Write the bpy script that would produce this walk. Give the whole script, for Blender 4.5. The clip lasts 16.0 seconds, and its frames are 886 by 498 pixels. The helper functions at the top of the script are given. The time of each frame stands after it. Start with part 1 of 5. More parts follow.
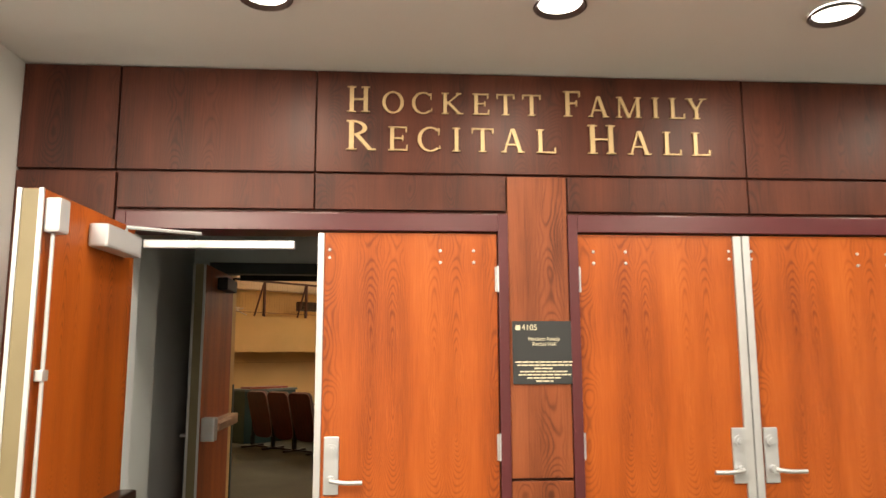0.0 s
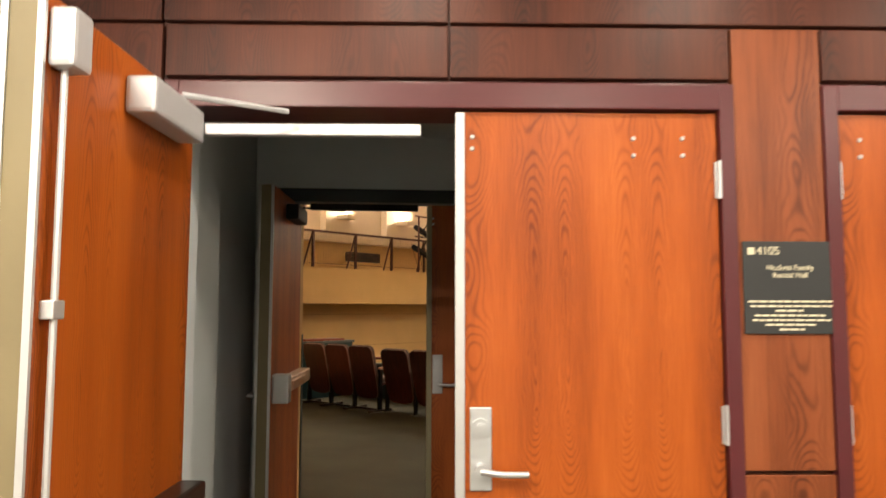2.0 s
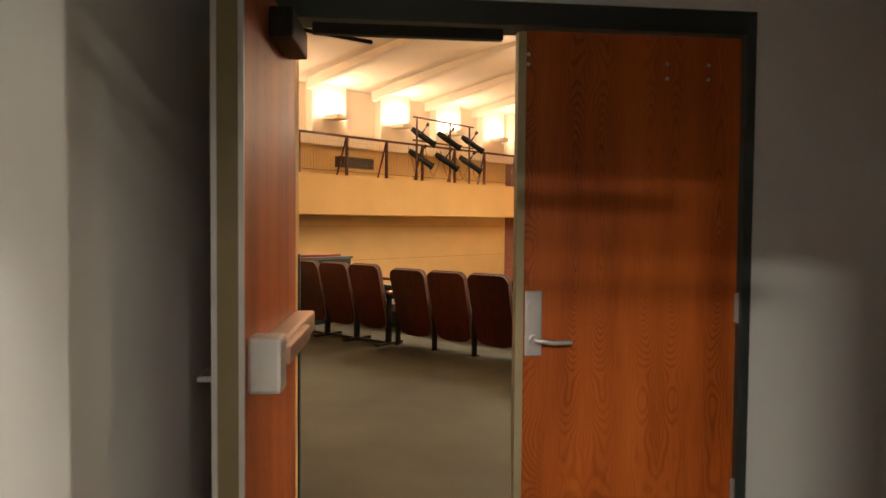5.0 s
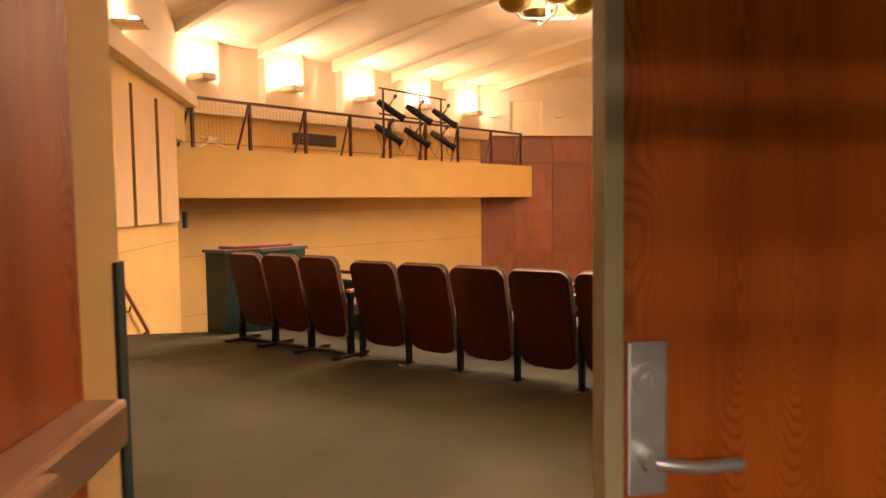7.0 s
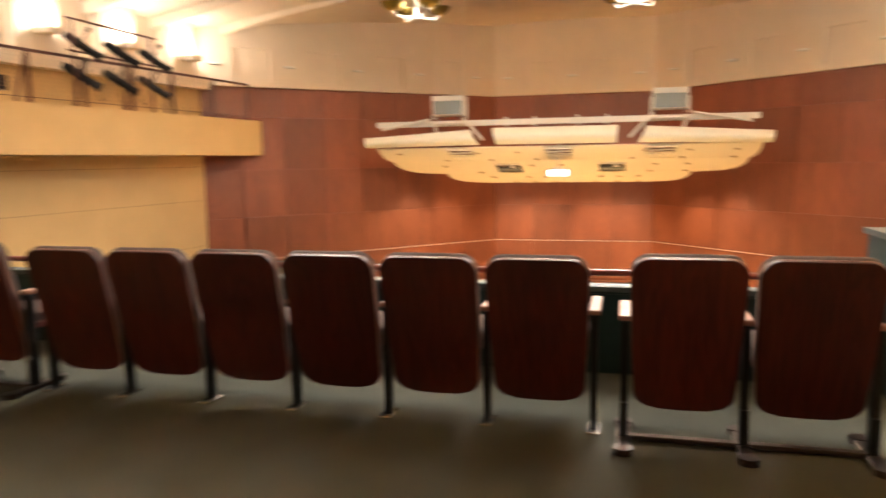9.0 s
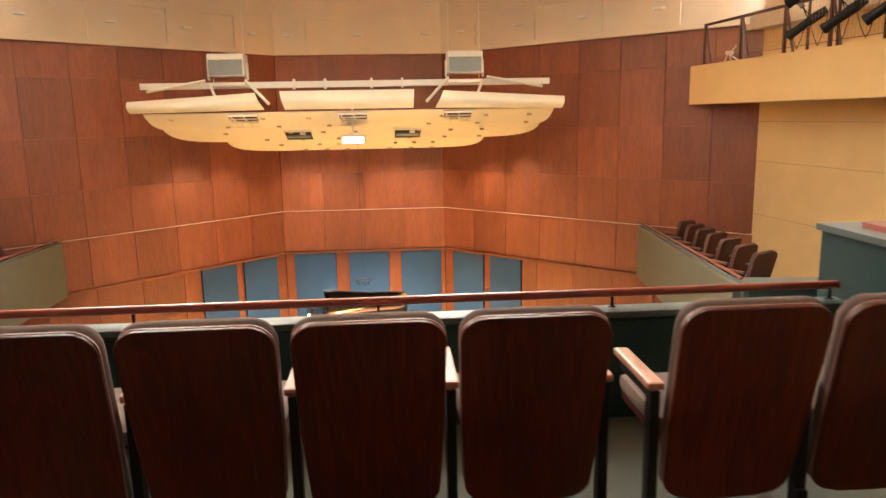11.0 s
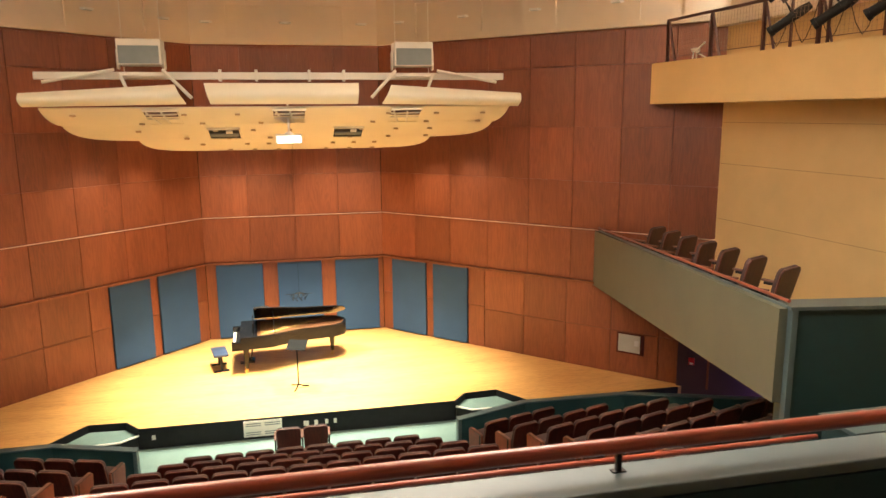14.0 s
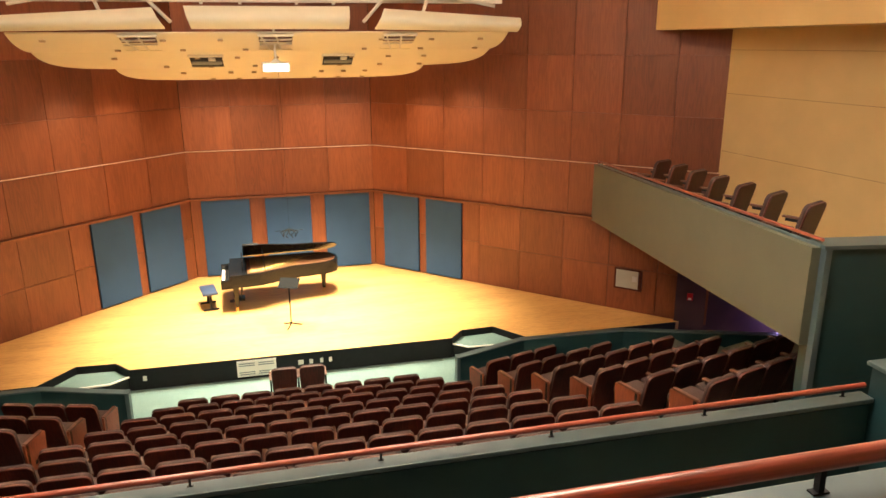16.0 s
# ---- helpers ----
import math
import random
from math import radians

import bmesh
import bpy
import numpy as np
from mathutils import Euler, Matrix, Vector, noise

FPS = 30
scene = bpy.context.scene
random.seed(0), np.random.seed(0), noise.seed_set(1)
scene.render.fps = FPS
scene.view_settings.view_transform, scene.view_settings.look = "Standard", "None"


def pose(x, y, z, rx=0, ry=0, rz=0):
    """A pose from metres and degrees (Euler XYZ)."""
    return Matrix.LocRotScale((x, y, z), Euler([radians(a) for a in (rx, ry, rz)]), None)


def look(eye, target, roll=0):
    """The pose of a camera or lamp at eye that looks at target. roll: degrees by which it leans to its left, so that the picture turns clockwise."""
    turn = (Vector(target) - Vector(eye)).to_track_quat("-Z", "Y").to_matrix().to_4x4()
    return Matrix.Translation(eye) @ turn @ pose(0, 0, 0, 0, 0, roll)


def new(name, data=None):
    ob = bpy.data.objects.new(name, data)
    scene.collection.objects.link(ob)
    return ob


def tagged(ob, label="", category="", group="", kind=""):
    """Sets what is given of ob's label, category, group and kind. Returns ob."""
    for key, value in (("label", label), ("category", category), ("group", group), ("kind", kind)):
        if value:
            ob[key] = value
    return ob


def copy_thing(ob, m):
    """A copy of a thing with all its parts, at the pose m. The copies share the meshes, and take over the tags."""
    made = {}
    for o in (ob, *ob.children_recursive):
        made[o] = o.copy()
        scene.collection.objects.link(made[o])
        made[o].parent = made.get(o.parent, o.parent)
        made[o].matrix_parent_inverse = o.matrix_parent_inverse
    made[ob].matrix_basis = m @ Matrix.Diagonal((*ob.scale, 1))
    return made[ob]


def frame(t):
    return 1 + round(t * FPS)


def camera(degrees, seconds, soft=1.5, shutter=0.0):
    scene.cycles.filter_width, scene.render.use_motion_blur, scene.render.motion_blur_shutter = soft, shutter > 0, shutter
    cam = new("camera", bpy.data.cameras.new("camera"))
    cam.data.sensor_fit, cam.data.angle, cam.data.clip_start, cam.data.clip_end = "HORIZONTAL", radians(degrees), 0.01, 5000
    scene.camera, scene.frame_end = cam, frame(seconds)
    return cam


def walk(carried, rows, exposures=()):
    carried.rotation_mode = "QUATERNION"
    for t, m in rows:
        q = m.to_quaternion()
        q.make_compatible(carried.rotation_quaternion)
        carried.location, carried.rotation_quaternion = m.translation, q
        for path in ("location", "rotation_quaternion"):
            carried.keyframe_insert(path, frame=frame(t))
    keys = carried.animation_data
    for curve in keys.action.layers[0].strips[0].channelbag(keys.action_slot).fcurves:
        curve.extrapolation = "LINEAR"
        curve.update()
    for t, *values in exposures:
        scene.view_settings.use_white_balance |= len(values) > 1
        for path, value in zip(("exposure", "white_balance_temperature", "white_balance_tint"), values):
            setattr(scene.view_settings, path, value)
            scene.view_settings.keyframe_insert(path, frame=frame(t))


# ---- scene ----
cam = camera(63.8, 16.0, shutter=0.5)
PATH = [
    (0, (6.515, -0.015, 1.576), (5.323, 1.565, 1.864), -0.2),
    (0.5, (6.263, 0.116, 1.583), (5.067, 1.697, 1.847), -0.1),
    (1, (5.979, 0.243, 1.555), (4.758, 1.809, 1.799), -0.1),
    (1.5, (5.711, 0.394, 1.522), (4.458, 1.938, 1.731), 0.0),
    (2, (5.411, 0.556, 1.506), (4.129, 2.082, 1.67), 0.1),
    (2.1, (5.351, 0.58, 1.503), (4.066, 2.106, 1.649), 0.2),
    (2.5, (5.1, 0.691, 1.478), (3.801, 2.208, 1.571), 0.2),
    (3, (4.803, 0.864, 1.466), (3.507, 2.386, 1.49), 0.2),
    (3.5, (4.522, 1.086, 1.474), (3.245, 2.626, 1.443), 0.5),
    (4, (4.232, 1.312, 1.462), (2.975, 2.867, 1.402), 0.7),
    (4.2, (4.123, 1.404, 1.47), (2.868, 2.96, 1.403), 0.6),
    (6.3, (2.937, 2.801, 1.43), (1.729, 4.393, 1.337), -0.4),
    (6.5, (2.837, 2.927, 1.437), (1.642, 4.528, 1.336), -0.8),
    (7, (2.571, 3.22, 1.415), (1.387, 4.827, 1.289), -0.85),
    (7.5, (2.29, 3.533, 1.392), (1.109, 5.14, 1.245), -1.05),
    (8, (2.014, 3.811, 1.388), (0.85, 5.428, 1.217), -1.05),
    (8.5, (1.726, 4.075, 1.382), (0.72, 5.791, 1.176), -0.95),
    (9, (1.527, 4.444, 1.394), (1.034, 6.366, 1.146), -0.85),
    (9.5, (1.316, 4.81, 1.41), (1.231, 6.784, 1.1), -0.85),
    (9.7, (1.239, 4.929, 1.428), (1.24, 6.899, 1.082), -1.0),
    (11.8, (0.323, 6.192, 1.586), (0.501, 8.151, 1.219), -0.9),
    (12, (0.264, 6.342, 1.585), (0.462, 8.299, 1.219), -0.8),
    (12.5, (0.105, 6.642, 1.597), (0.351, 8.594, 1.23), -0.8),
    (13, (-0.049, 6.923, 1.578), (0.263, 8.866, 1.213), -0.8),
    (13.5, (-0.16, 7.21, 1.547), (0.216, 9.142, 1.179), -0.7),
    (14, (-0.277, 7.46, 1.544), (0.128, 9.385, 1.171), -0.5),
    (14.5, (-0.383, 7.688, 1.496), (0.042, 9.605, 1.109), 1.4),
    (15, (-0.468, 7.865, 1.502), (-0.035, 9.765, 1.045), 1.2),
    (15.5, (-0.507, 7.973, 1.498), (-0.064, 9.852, 0.971), -0.0),
    (16, (-0.498, 8.057, 1.484), (-0.054, 9.928, 0.928), -0.4),
]
EXPOSE = [(0, -0.68, 6850, 11), (2.4, -0.76, 6850, 11), (3.2, -0.52, 6400, 10), (3.7, -0.26, 6200, 10), (4.2, 0.10, 6050, 9), (6.5, 0.1, 10000, 33), (7.5, 0.24, 6500, 18), (8.5, 0.25, 5750, 10), (9.7, 0.36, 5650, 10), (12.0, 0.1, 5750, 10), (14, -0.08, 5900, 9), (16, -0.08, 6150, 10)]
walk(cam, [(t, look(eye, target, roll)) for t, eye, target, roll in PATH], EXPOSE)

AX = -0.28                      # centre line of the hall

# ---- light ----
world = bpy.data.worlds.new("world")
scene.world = world
world.use_nodes = True
world.node_tree.nodes["Background"].inputs[0].default_value = (1, 0.85, 0.65, 1)
world.node_tree.nodes["Background"].inputs[1].default_value = 0.006


def lamp(name, kind, at, energy, color, target=None, size=0.2, spot=60, blend=0.6):
    data = bpy.data.lights.new(name, kind)
    data.energy, data.color = energy, color
    if kind == "AREA":
        data.shape, data.size = "DISK", size
    else:
        data.shadow_soft_size = size
    if kind == "SPOT":
        data.spot_size, data.spot_blend = radians(spot), blend
    ob = new(name, data)
    ob.matrix_world = look(at, target) if target else Matrix.Translation(at)
    return ob


WARM = (1.0, 0.86, 0.69)
STAGE = (1.0, 0.87, 0.60)
LOBBY = (1.0, 0.90, 0.76)

# ---- materials ----


def nodes_of(name):
    m = bpy.data.materials.new(name)
    m.use_nodes = True
    t = m.node_tree
    return m, t, t.nodes["Principled BSDF"]


def add(t, kind, **values):
    n = t.nodes.new(kind)
    for key, value in values.items():
        n.inputs[key].default_value = value
    return n


def ramp(t, fac, stops):
    n = t.nodes.new("ShaderNodeValToRGB")
    while len(n.color_ramp.elements) < len(stops):
        n.color_ramp.elements.new(0.5)
    for e, (p, c) in zip(n.color_ramp.elements, stops):
        e.position, e.color = p, (*c, 1)
    t.links.new(fac, n.inputs[0])
    return n.outputs[0]


def coords(t, scale, jitter=False):
    c = t.nodes.new("ShaderNodeTexCoord")
    m = add(t, "ShaderNodeMapping", Scale=scale)
    out = c.outputs["Object"]
    if jitter:
        info = t.nodes.new("ShaderNodeObjectInfo")
        mul = t.nodes.new("ShaderNodeVectorMath")
        mul.operation = "MULTIPLY_ADD"
        comb = t.nodes.new("ShaderNodeCombineXYZ")
        for k in range(3):
            t.links.new(info.outputs["Random"], comb.inputs[k])
        t.links.new(comb.outputs[0], mul.inputs[0])
        mul.inputs[1].default_value = (37, 23, 51)
        t.links.new(out, mul.inputs[2])
        out = mul.outputs[0]
    t.links.new(out, m.inputs["Vector"])
    return m.outputs[0]


def bump(t, height, strength, distance, bsdf):
    b = add(t, "ShaderNodeBump", Strength=strength, Distance=distance)
    t.links.new(height, b.inputs["Height"])
    t.links.new(b.outputs[0], bsdf.inputs["Normal"])


def wood(name, dark, mid, light, rough=0.35, grain=1.0, jitter=False, coat=0.0, along="z"):
    """Veneer: long pores along the grain, broad cathedral figure, patchy tone."""
    m, t, b = nodes_of(name)
    s = {"z": (1, 1, .1), "x": (.1, 1, 1), "y": (1, .1, 1)}[along]
    v = coords(t, tuple(k * 11 * grain for k in s), jitter)
    figure = add(t, "ShaderNodeTexNoise", Scale=1.0, Detail=2.0, Distortion=0.6)
    t.links.new(v, figure.inputs["Vector"])
    wave = t.nodes.new("ShaderNodeMath")
    wave.operation = "MULTIPLY"
    wave.inputs[1].default_value = 46
    t.links.new(figure.outputs[0], wave.inputs[0])
    sine = t.nodes.new("ShaderNodeMath")
    sine.operation = "SINE"
    t.links.new(wave.outputs[0], sine.inputs[0])
    half = t.nodes.new("ShaderNodeMath")
    half.operation = "MULTIPLY_ADD"
    half.inputs[1].default_value, half.inputs[2].default_value = 0.5, 0.5
    t.links.new(sine.outputs[0], half.inputs[0])
    v2 = coords(t, tuple(k * k * 160 * grain + 1 for k in s), jitter)
    pore = add(t, "ShaderNodeTexNoise", Scale=1.0, Detail=3.0)
    t.links.new(v2, pore.inputs["Vector"])
    v3 = coords(t, tuple(k * 2.2 + .2 for k in s), jitter)
    tone = add(t, "ShaderNodeTexNoise", Scale=1.0, Detail=2.0)
    t.links.new(v3, tone.inputs["Vector"])
    mix = t.nodes.new("ShaderNodeMix")
    mix.inputs["Factor"].default_value = 0.72
    t.links.new(half.outputs[0], mix.inputs["A"])
    t.links.new(pore.outputs[0], mix.inputs["B"])
    mix2 = t.nodes.new("ShaderNodeMix")
    mix2.inputs["Factor"].default_value = 0.42
    t.links.new(mix.outputs["Result"], mix2.inputs["A"])
    t.links.new(tone.outputs[0], mix2.inputs["B"])
    col = ramp(t, mix2.outputs["Result"], [(0.3, dark), (0.5, mid), (0.72, light)])
    if jitter:
        info = t.nodes.new("ShaderNodeObjectInfo")
        hsv = t.nodes.new("ShaderNodeHueSaturation")
        mr = add(t, "ShaderNodeMapRange")
        mr.inputs["To Min"].default_value, mr.inputs["To Max"].default_value = 0.82, 1.18
        t.links.new(info.outputs["Random"], mr.inputs["Value"])
        t.links.new(mr.outputs[0], hsv.inputs["Value"])
        t.links.new(col, hsv.inputs["Color"])
        col = hsv.outputs[0]
    t.links.new(col, b.inputs["Base Color"])
    b.inputs["Roughness"].default_value = rough
    b.inputs["Coat Weight"].default_value = coat
    b.inputs["Coat Roughness"].default_value = 0.2
    bump(t, pore.outputs[0], 0.12, 0.002, b)
    return m


def veneer(name, dark, mid, light, rough=0.4, coat=0.0, match=.157, figure=1.0, jitter=False):
    """Book-matched plain-sawn oak: mirrored leaves, nested cathedral rings, open pores."""
    m, t, b = nodes_of(name)

    def calc(op, a, c=None, d=None):
        n = t.nodes.new("ShaderNodeMath")
        n.operation = op
        for k, v in enumerate((a, c, d)):
            if v is None:
                continue
            if isinstance(v, (int, float)):
                n.inputs[k].default_value = v
            else:
                t.links.new(v, n.inputs[k])
        return n.outputs[0]

    base = coords(t, (1, 1, 1), jitter)
    wob = add(t, "ShaderNodeTexNoise", Scale=1.0, Detail=4.0)
    t.links.new(coords(t, (16, 16, 4), jitter), wob.inputs["Vector"])
    xyz = t.nodes.new("ShaderNodeSeparateXYZ")
    t.links.new(base, xyz.inputs[0])
    across = calc("ADD", xyz.outputs[0], calc("MULTIPLY", xyz.outputs[1], .8))
    leafx = calc("PINGPONG", calc("ADD", across, 8.03), match)
    sheet = calc("FLOOR", calc("DIVIDE", calc("ADD", across, 8.03), match))
    off = calc("SUBTRACT", leafx, match * .66)
    off = calc("ADD", off, calc("MULTIPLY_ADD", wob.outputs[0], .05, -.025))
    high = t.nodes.new("ShaderNodeCombineXYZ")
    t.links.new(calc("MULTIPLY", xyz.outputs[2], 1.0), high.inputs[2])
    t.links.new(calc("MULTIPLY", leafx, 1.5), high.inputs[0])
    flitch = t.nodes.new("ShaderNodeTexWhiteNoise")
    flitch.noise_dimensions = "1D"
    t.links.new(calc("FLOOR", calc("MULTIPLY", sheet, .5)), flitch.inputs["W"])
    t.links.new(calc("MULTIPLY", flitch.outputs["Value"], 1.6), high.inputs[1])
    rise = add(t, "ShaderNodeTexNoise", Scale=1.15, Detail=2.0)
    t.links.new(high.outputs[0], rise.inputs["Vector"])
    deep = calc("MULTIPLY_ADD", rise.outputs[0], .42, -.13)
    r = calc("SQRT", calc("ADD", calc("MULTIPLY", off, off), calc("MULTIPLY", deep, deep)))
    ring = calc("MULTIPLY_ADD", calc("SINE", calc("MULTIPLY", r, 860.0)), .5, .5)
    ring = calc("POWER", ring, 2.6)
    near = calc("SUBTRACT", 1.0, calc("MULTIPLY", calc("ABSOLUTE", off), 9.0))
    ring = calc("MULTIPLY", ring, calc("MAXIMUM", near, .12))
    pore = add(t, "ShaderNodeTexNoise", Scale=1.0, Detail=4.0)
    t.links.new(coords(t, (170, 170, 5.0), jitter), pore.inputs["Vector"])
    tone = add(t, "ShaderNodeTexNoise", Scale=1.0, Detail=3.0)
    t.links.new(coords(t, (6.5, 6.5, .9), jitter), tone.inputs["Vector"])
    pick = t.nodes.new("ShaderNodeTexWhiteNoise")
    pick.noise_dimensions = "1D"
    t.links.new(sheet, pick.inputs["W"])
    f = calc("MULTIPLY_ADD", tone.outputs[0], .85, .0)
    f = calc("ADD", f, calc("MULTIPLY_ADD", pick.outputs["Value"], .12, -.06))
    f = calc("ADD", f, calc("MULTIPLY_ADD", pore.outputs[0], .46, -.16))
    f = calc("SUBTRACT", f, calc("MULTIPLY", calc("MULTIPLY", ring, pore.outputs[0]), .46 * figure))
    col = ramp(t, f, [(0.10, dark), (0.46, mid), (0.80, light)])
    t.links.new(col, b.inputs["Base Color"])
    t.links.new(calc("MULTIPLY_ADD", pore.outputs[0], .22, rough - .11), b.inputs["Roughness"])
    b.inputs["Specular IOR Level"].default_value = 0.3
    b.inputs["Coat Weight"].default_value = coat
    b.inputs["Coat Roughness"].default_value = 0.22
    bump(t, calc("SUBTRACT", pore.outputs[0], calc("MULTIPLY", ring, .3)), 0.16, 0.002, b)
    return m


def surface(name, color, rough=0.6, vary=0.08, size=3.0, fine=120.0, relief=0.1, metal=0.0, spec=0.5):
    """Paint, cloth or metal: a base colour with soft blotches and a fine relief."""
    m, t, b = nodes_of(name)
    blot = add(t, "ShaderNodeTexNoise", Scale=size, Detail=4.0)
    t.links.new(coords(t, (1, 1, 1)), blot.inputs["Vector"])
    lo = tuple(max(0, c * (1 - vary)) for c in color)
    hi = tuple(min(1, c * (1 + vary)) for c in color)
    t.links.new(ramp(t, blot.outputs[0], [(0.3, lo), (0.7, hi)]), b.inputs["Base Color"])
    b.inputs["Roughness"].default_value, b.inputs["Metallic"].default_value = rough, metal
    b.inputs["Specular IOR Level"].default_value = spec
    grain = add(t, "ShaderNodeTexNoise", Scale=fine, Detail=2.0)
    t.links.new(coords(t, (1, 1, 1)), grain.inputs["Vector"])
    bump(t, grain.outputs[0], relief, 0.003, b)
    return m


def carpet(name, color, speck):
    m, t, b = nodes_of(name)
    v = coords(t, (1, 1, 1))
    fine = add(t, "ShaderNodeTexNoise", Scale=260.0, Detail=3.0)
    wide = add(t, "ShaderNodeTexNoise", Scale=0.9, Detail=4.0)
    t.links.new(v, fine.inputs["Vector"])
    t.links.new(v, wide.inputs["Vector"])
    mix = t.nodes.new("ShaderNodeMix")
    mix.inputs["Factor"].default_value = 0.45
    t.links.new(fine.outputs[0], mix.inputs["A"])
    t.links.new(wide.outputs[0], mix.inputs["B"])
    t.links.new(ramp(t, mix.outputs["Result"], [(0.36, speck), (0.62, color)]), b.inputs["Base Color"])
    b.inputs["Roughness"].default_value = 0.95
    b.inputs["Specular IOR Level"].default_value = 0.1
    bump(t, fine.outputs[0], 0.6, 0.006, b)
    return m


def glow(name, color, strength):
    m, t, b = nodes_of(name)
    b.inputs["Base Color"].default_value = (*color, 1)
    b.inputs["Emission Color"].default_value = (*color, 1)
    b.inputs["Emission Strength"].default_value = strength
    return m


DOOR = veneer("door_oak", (.16, .028, .004), (.36, .077, .0085), (.47, .122, .018), rough=.40, coat=.05)
HEADER = veneer("header_oak", (.016, .004, .003), (.073, .017, .008), (.115, .029, .013), rough=.46, match=.24, figure=.8, jitter=True)
PILLAR = veneer("pillar_oak", (.060, .013, .005), (.215, .056, .018), (.31, .095, .034), rough=.42, coat=.05, match=.2, jitter=True)
DOOR2 = veneer("inner_door_oak", (.17, .032, .006), (.39, .090, .014), (.52, .140, .025), rough=.46)
HALLWOOD = wood("hall_mahogany", (.136, .035, .0125), (.182, .050, .0175), (.222, .067, .023), rough=.45, grain=.55, jitter=True)
SEATWOOD = wood("seat_mahogany", (.034, .006, .0045), (.066, .0115, .0075), (.098, .019, .0105), rough=.38, grain=1.2, jitter=True, coat=.05)
SEATWOOD.node_tree.nodes["Principled BSDF"].inputs["Specular IOR Level"].default_value = 0.25
RAILWOOD = wood("rail_cherry", (.16, .03, .018), (.26, .05, .03), (.33, .075, .045), rough=.3, grain=1.2, along="x", coat=.3)
ENDWOOD = wood("seat_end_oak", (.14, .032, .014), (.23, .058, .024), (.30, .085, .035), rough=.4, grain=1.2)
ARMWOOD = wood("arm_beech", (.30, .13, .08), (.42, .20, .13), (.5, .27, .18), rough=.4, grain=2, along="y")
STAGEWOOD = wood("stage_maple", (.42, .21, .06), (.60, .33, .10), (.68, .40, .14), rough=.42, grain=.8, along="x")
MAROON = surface("maroon_frame_paint", (.085, .014, .018), .35, .1, 5, 60, .05)
YELLOW = surface("yellow_wall_paint", (.655, .45, .197), .75, .05, 1.2, 90, .08)
CREAM = surface("cream_wall_paint", (.73, .61, .46), .8, .04, 1.0, 90, .06)
CEIL = surface("ceiling_plaster", (.72, .60, .45), .85, .04, 1.0, 60, .1)
ACOUSTIC = surface("pinkish_acoustic_cloth", (.66, .47, .30), .95, .04, 2, 300, .3)
ACEDGE = surface("tan_panel_edge", (.30, .17, .07), .8)
TEAL = surface("dark_teal_paint", (.011, .037, .041), .5, .12, 2, 70, .06, spec=.3)
TEALCAP = surface("grey_green_cap", (.06, .088, .095), .4, .1, 3, 70, .05)
OLIVE = surface("sage_wall_paint", (.088, .092, .062), .6, .06, 1.5, 80, .06)
BLUE = surface("slate_blue_cloth", (.024, .062, .135), .95, .06, 2, 260, .3)
CARPET = carpet("grey_green_carpet", (.150, .152, .124), (.078, .083, .070))
CARPET2 = carpet("pale_teal_carpet", (.16, .23, .21), (.10, .155, .145))
GREY = surface("grey_vestibule_paint", (.64, .69, .70), .6, .05, 1.5, 80, .06)
WHITE = surface("white_lobby_paint", (.70, .71, .70), .7, .03, 1, 80, .05)
FRAME2 = surface("dark_green_door_frame", (.028, .04, .042), .4)
STEEL = surface("satin_steel", (.56, .58, .60), .40, .05, 8, 200, .04, metal=.72)
ALU = surface("aluminium_strip", (.56, .57, .58), .45, .05, 6, 200, .04, metal=.6)
EDGE = surface("olive_door_edge", (.18, .145, .075), .5, .08, 4)
# the same olive edge, lightened in colour for the light missing on door_5
EDGE_LIT = surface("lightened_olive_door_edge", (.32, .29, .18), .5, .08, 4)
SILVER = surface("silver_closer_paint", (.52, .53, .55), .4, .04, 6, 100, .04, metal=.3)
BLACK = surface("black_iron", (.009, .009, .010), .5, .2, 8, 100, .08, spec=.2)
MATTE = surface("matt_black_metal", (.010, .010, .010), .9, .1, 8, 100, .05, spec=.05)
BRONZE = surface("dark_bronze_bar", (.055, .035, .028), .3, .15, 8, 90, .05, metal=.6)
COPPER = surface("satin_copper_brown_bar", (.46, .29, .21), .34, .1, 8, 90, .04, metal=.55)
CHROME = surface("scuffed_chrome", (.6, .58, .55), .25, .1, 12, 60, .05, metal=1.0)
PIPING = surface("greyish_seat_edge", (.115, .078, .066), .95, .12, 40, 400, .4)
MESHWIRE = surface("tan_wire_mesh", (.34, .22, .13), .5, .1, 6)
# the PIPING cloth again, darkened in colour for the dimmer stalls
STALLCLOTH = surface("shaded_seat_cloth", (.060, .034, .031), .95, .15, 40, 400, .5)
STALLARM = wood("stalls_arm_oak", (.07, .025, .014), (.12, .045, .026), (.17, .07, .04), rough=.45, grain=2, along="y")
PLYEDGE = wood("pink_ply_edge", (.20, .09, .07), (.30, .15, .12), (.36, .19, .15), rough=.45, grain=2, along="x")
WELLTAN = surface("pale_tan_fitting", (.46, .34, .20), .6)
REFLECT = surface("cream_reflector", (.82, .76, .60), .5, .03, 1, 80, .04)
WHITEMETAL = surface("white_steel", (.78, .74, .66), .45, .04, 3, 80, .04)
GREYFACE = surface("grey_speaker_cloth", (.22, .24, .24), .8)
RUST = surface("brown_rail_paint", (.075, .022, .014), .45, .1, 6)
PIANO = surface("black_lacquer", (.006, .006, .007), .22, .1, 4, 40, .02, spec=.3)
BRASS = surface("brass", (.65, .43, .16), .28, .08, 8, 100, .03, metal=1.0)
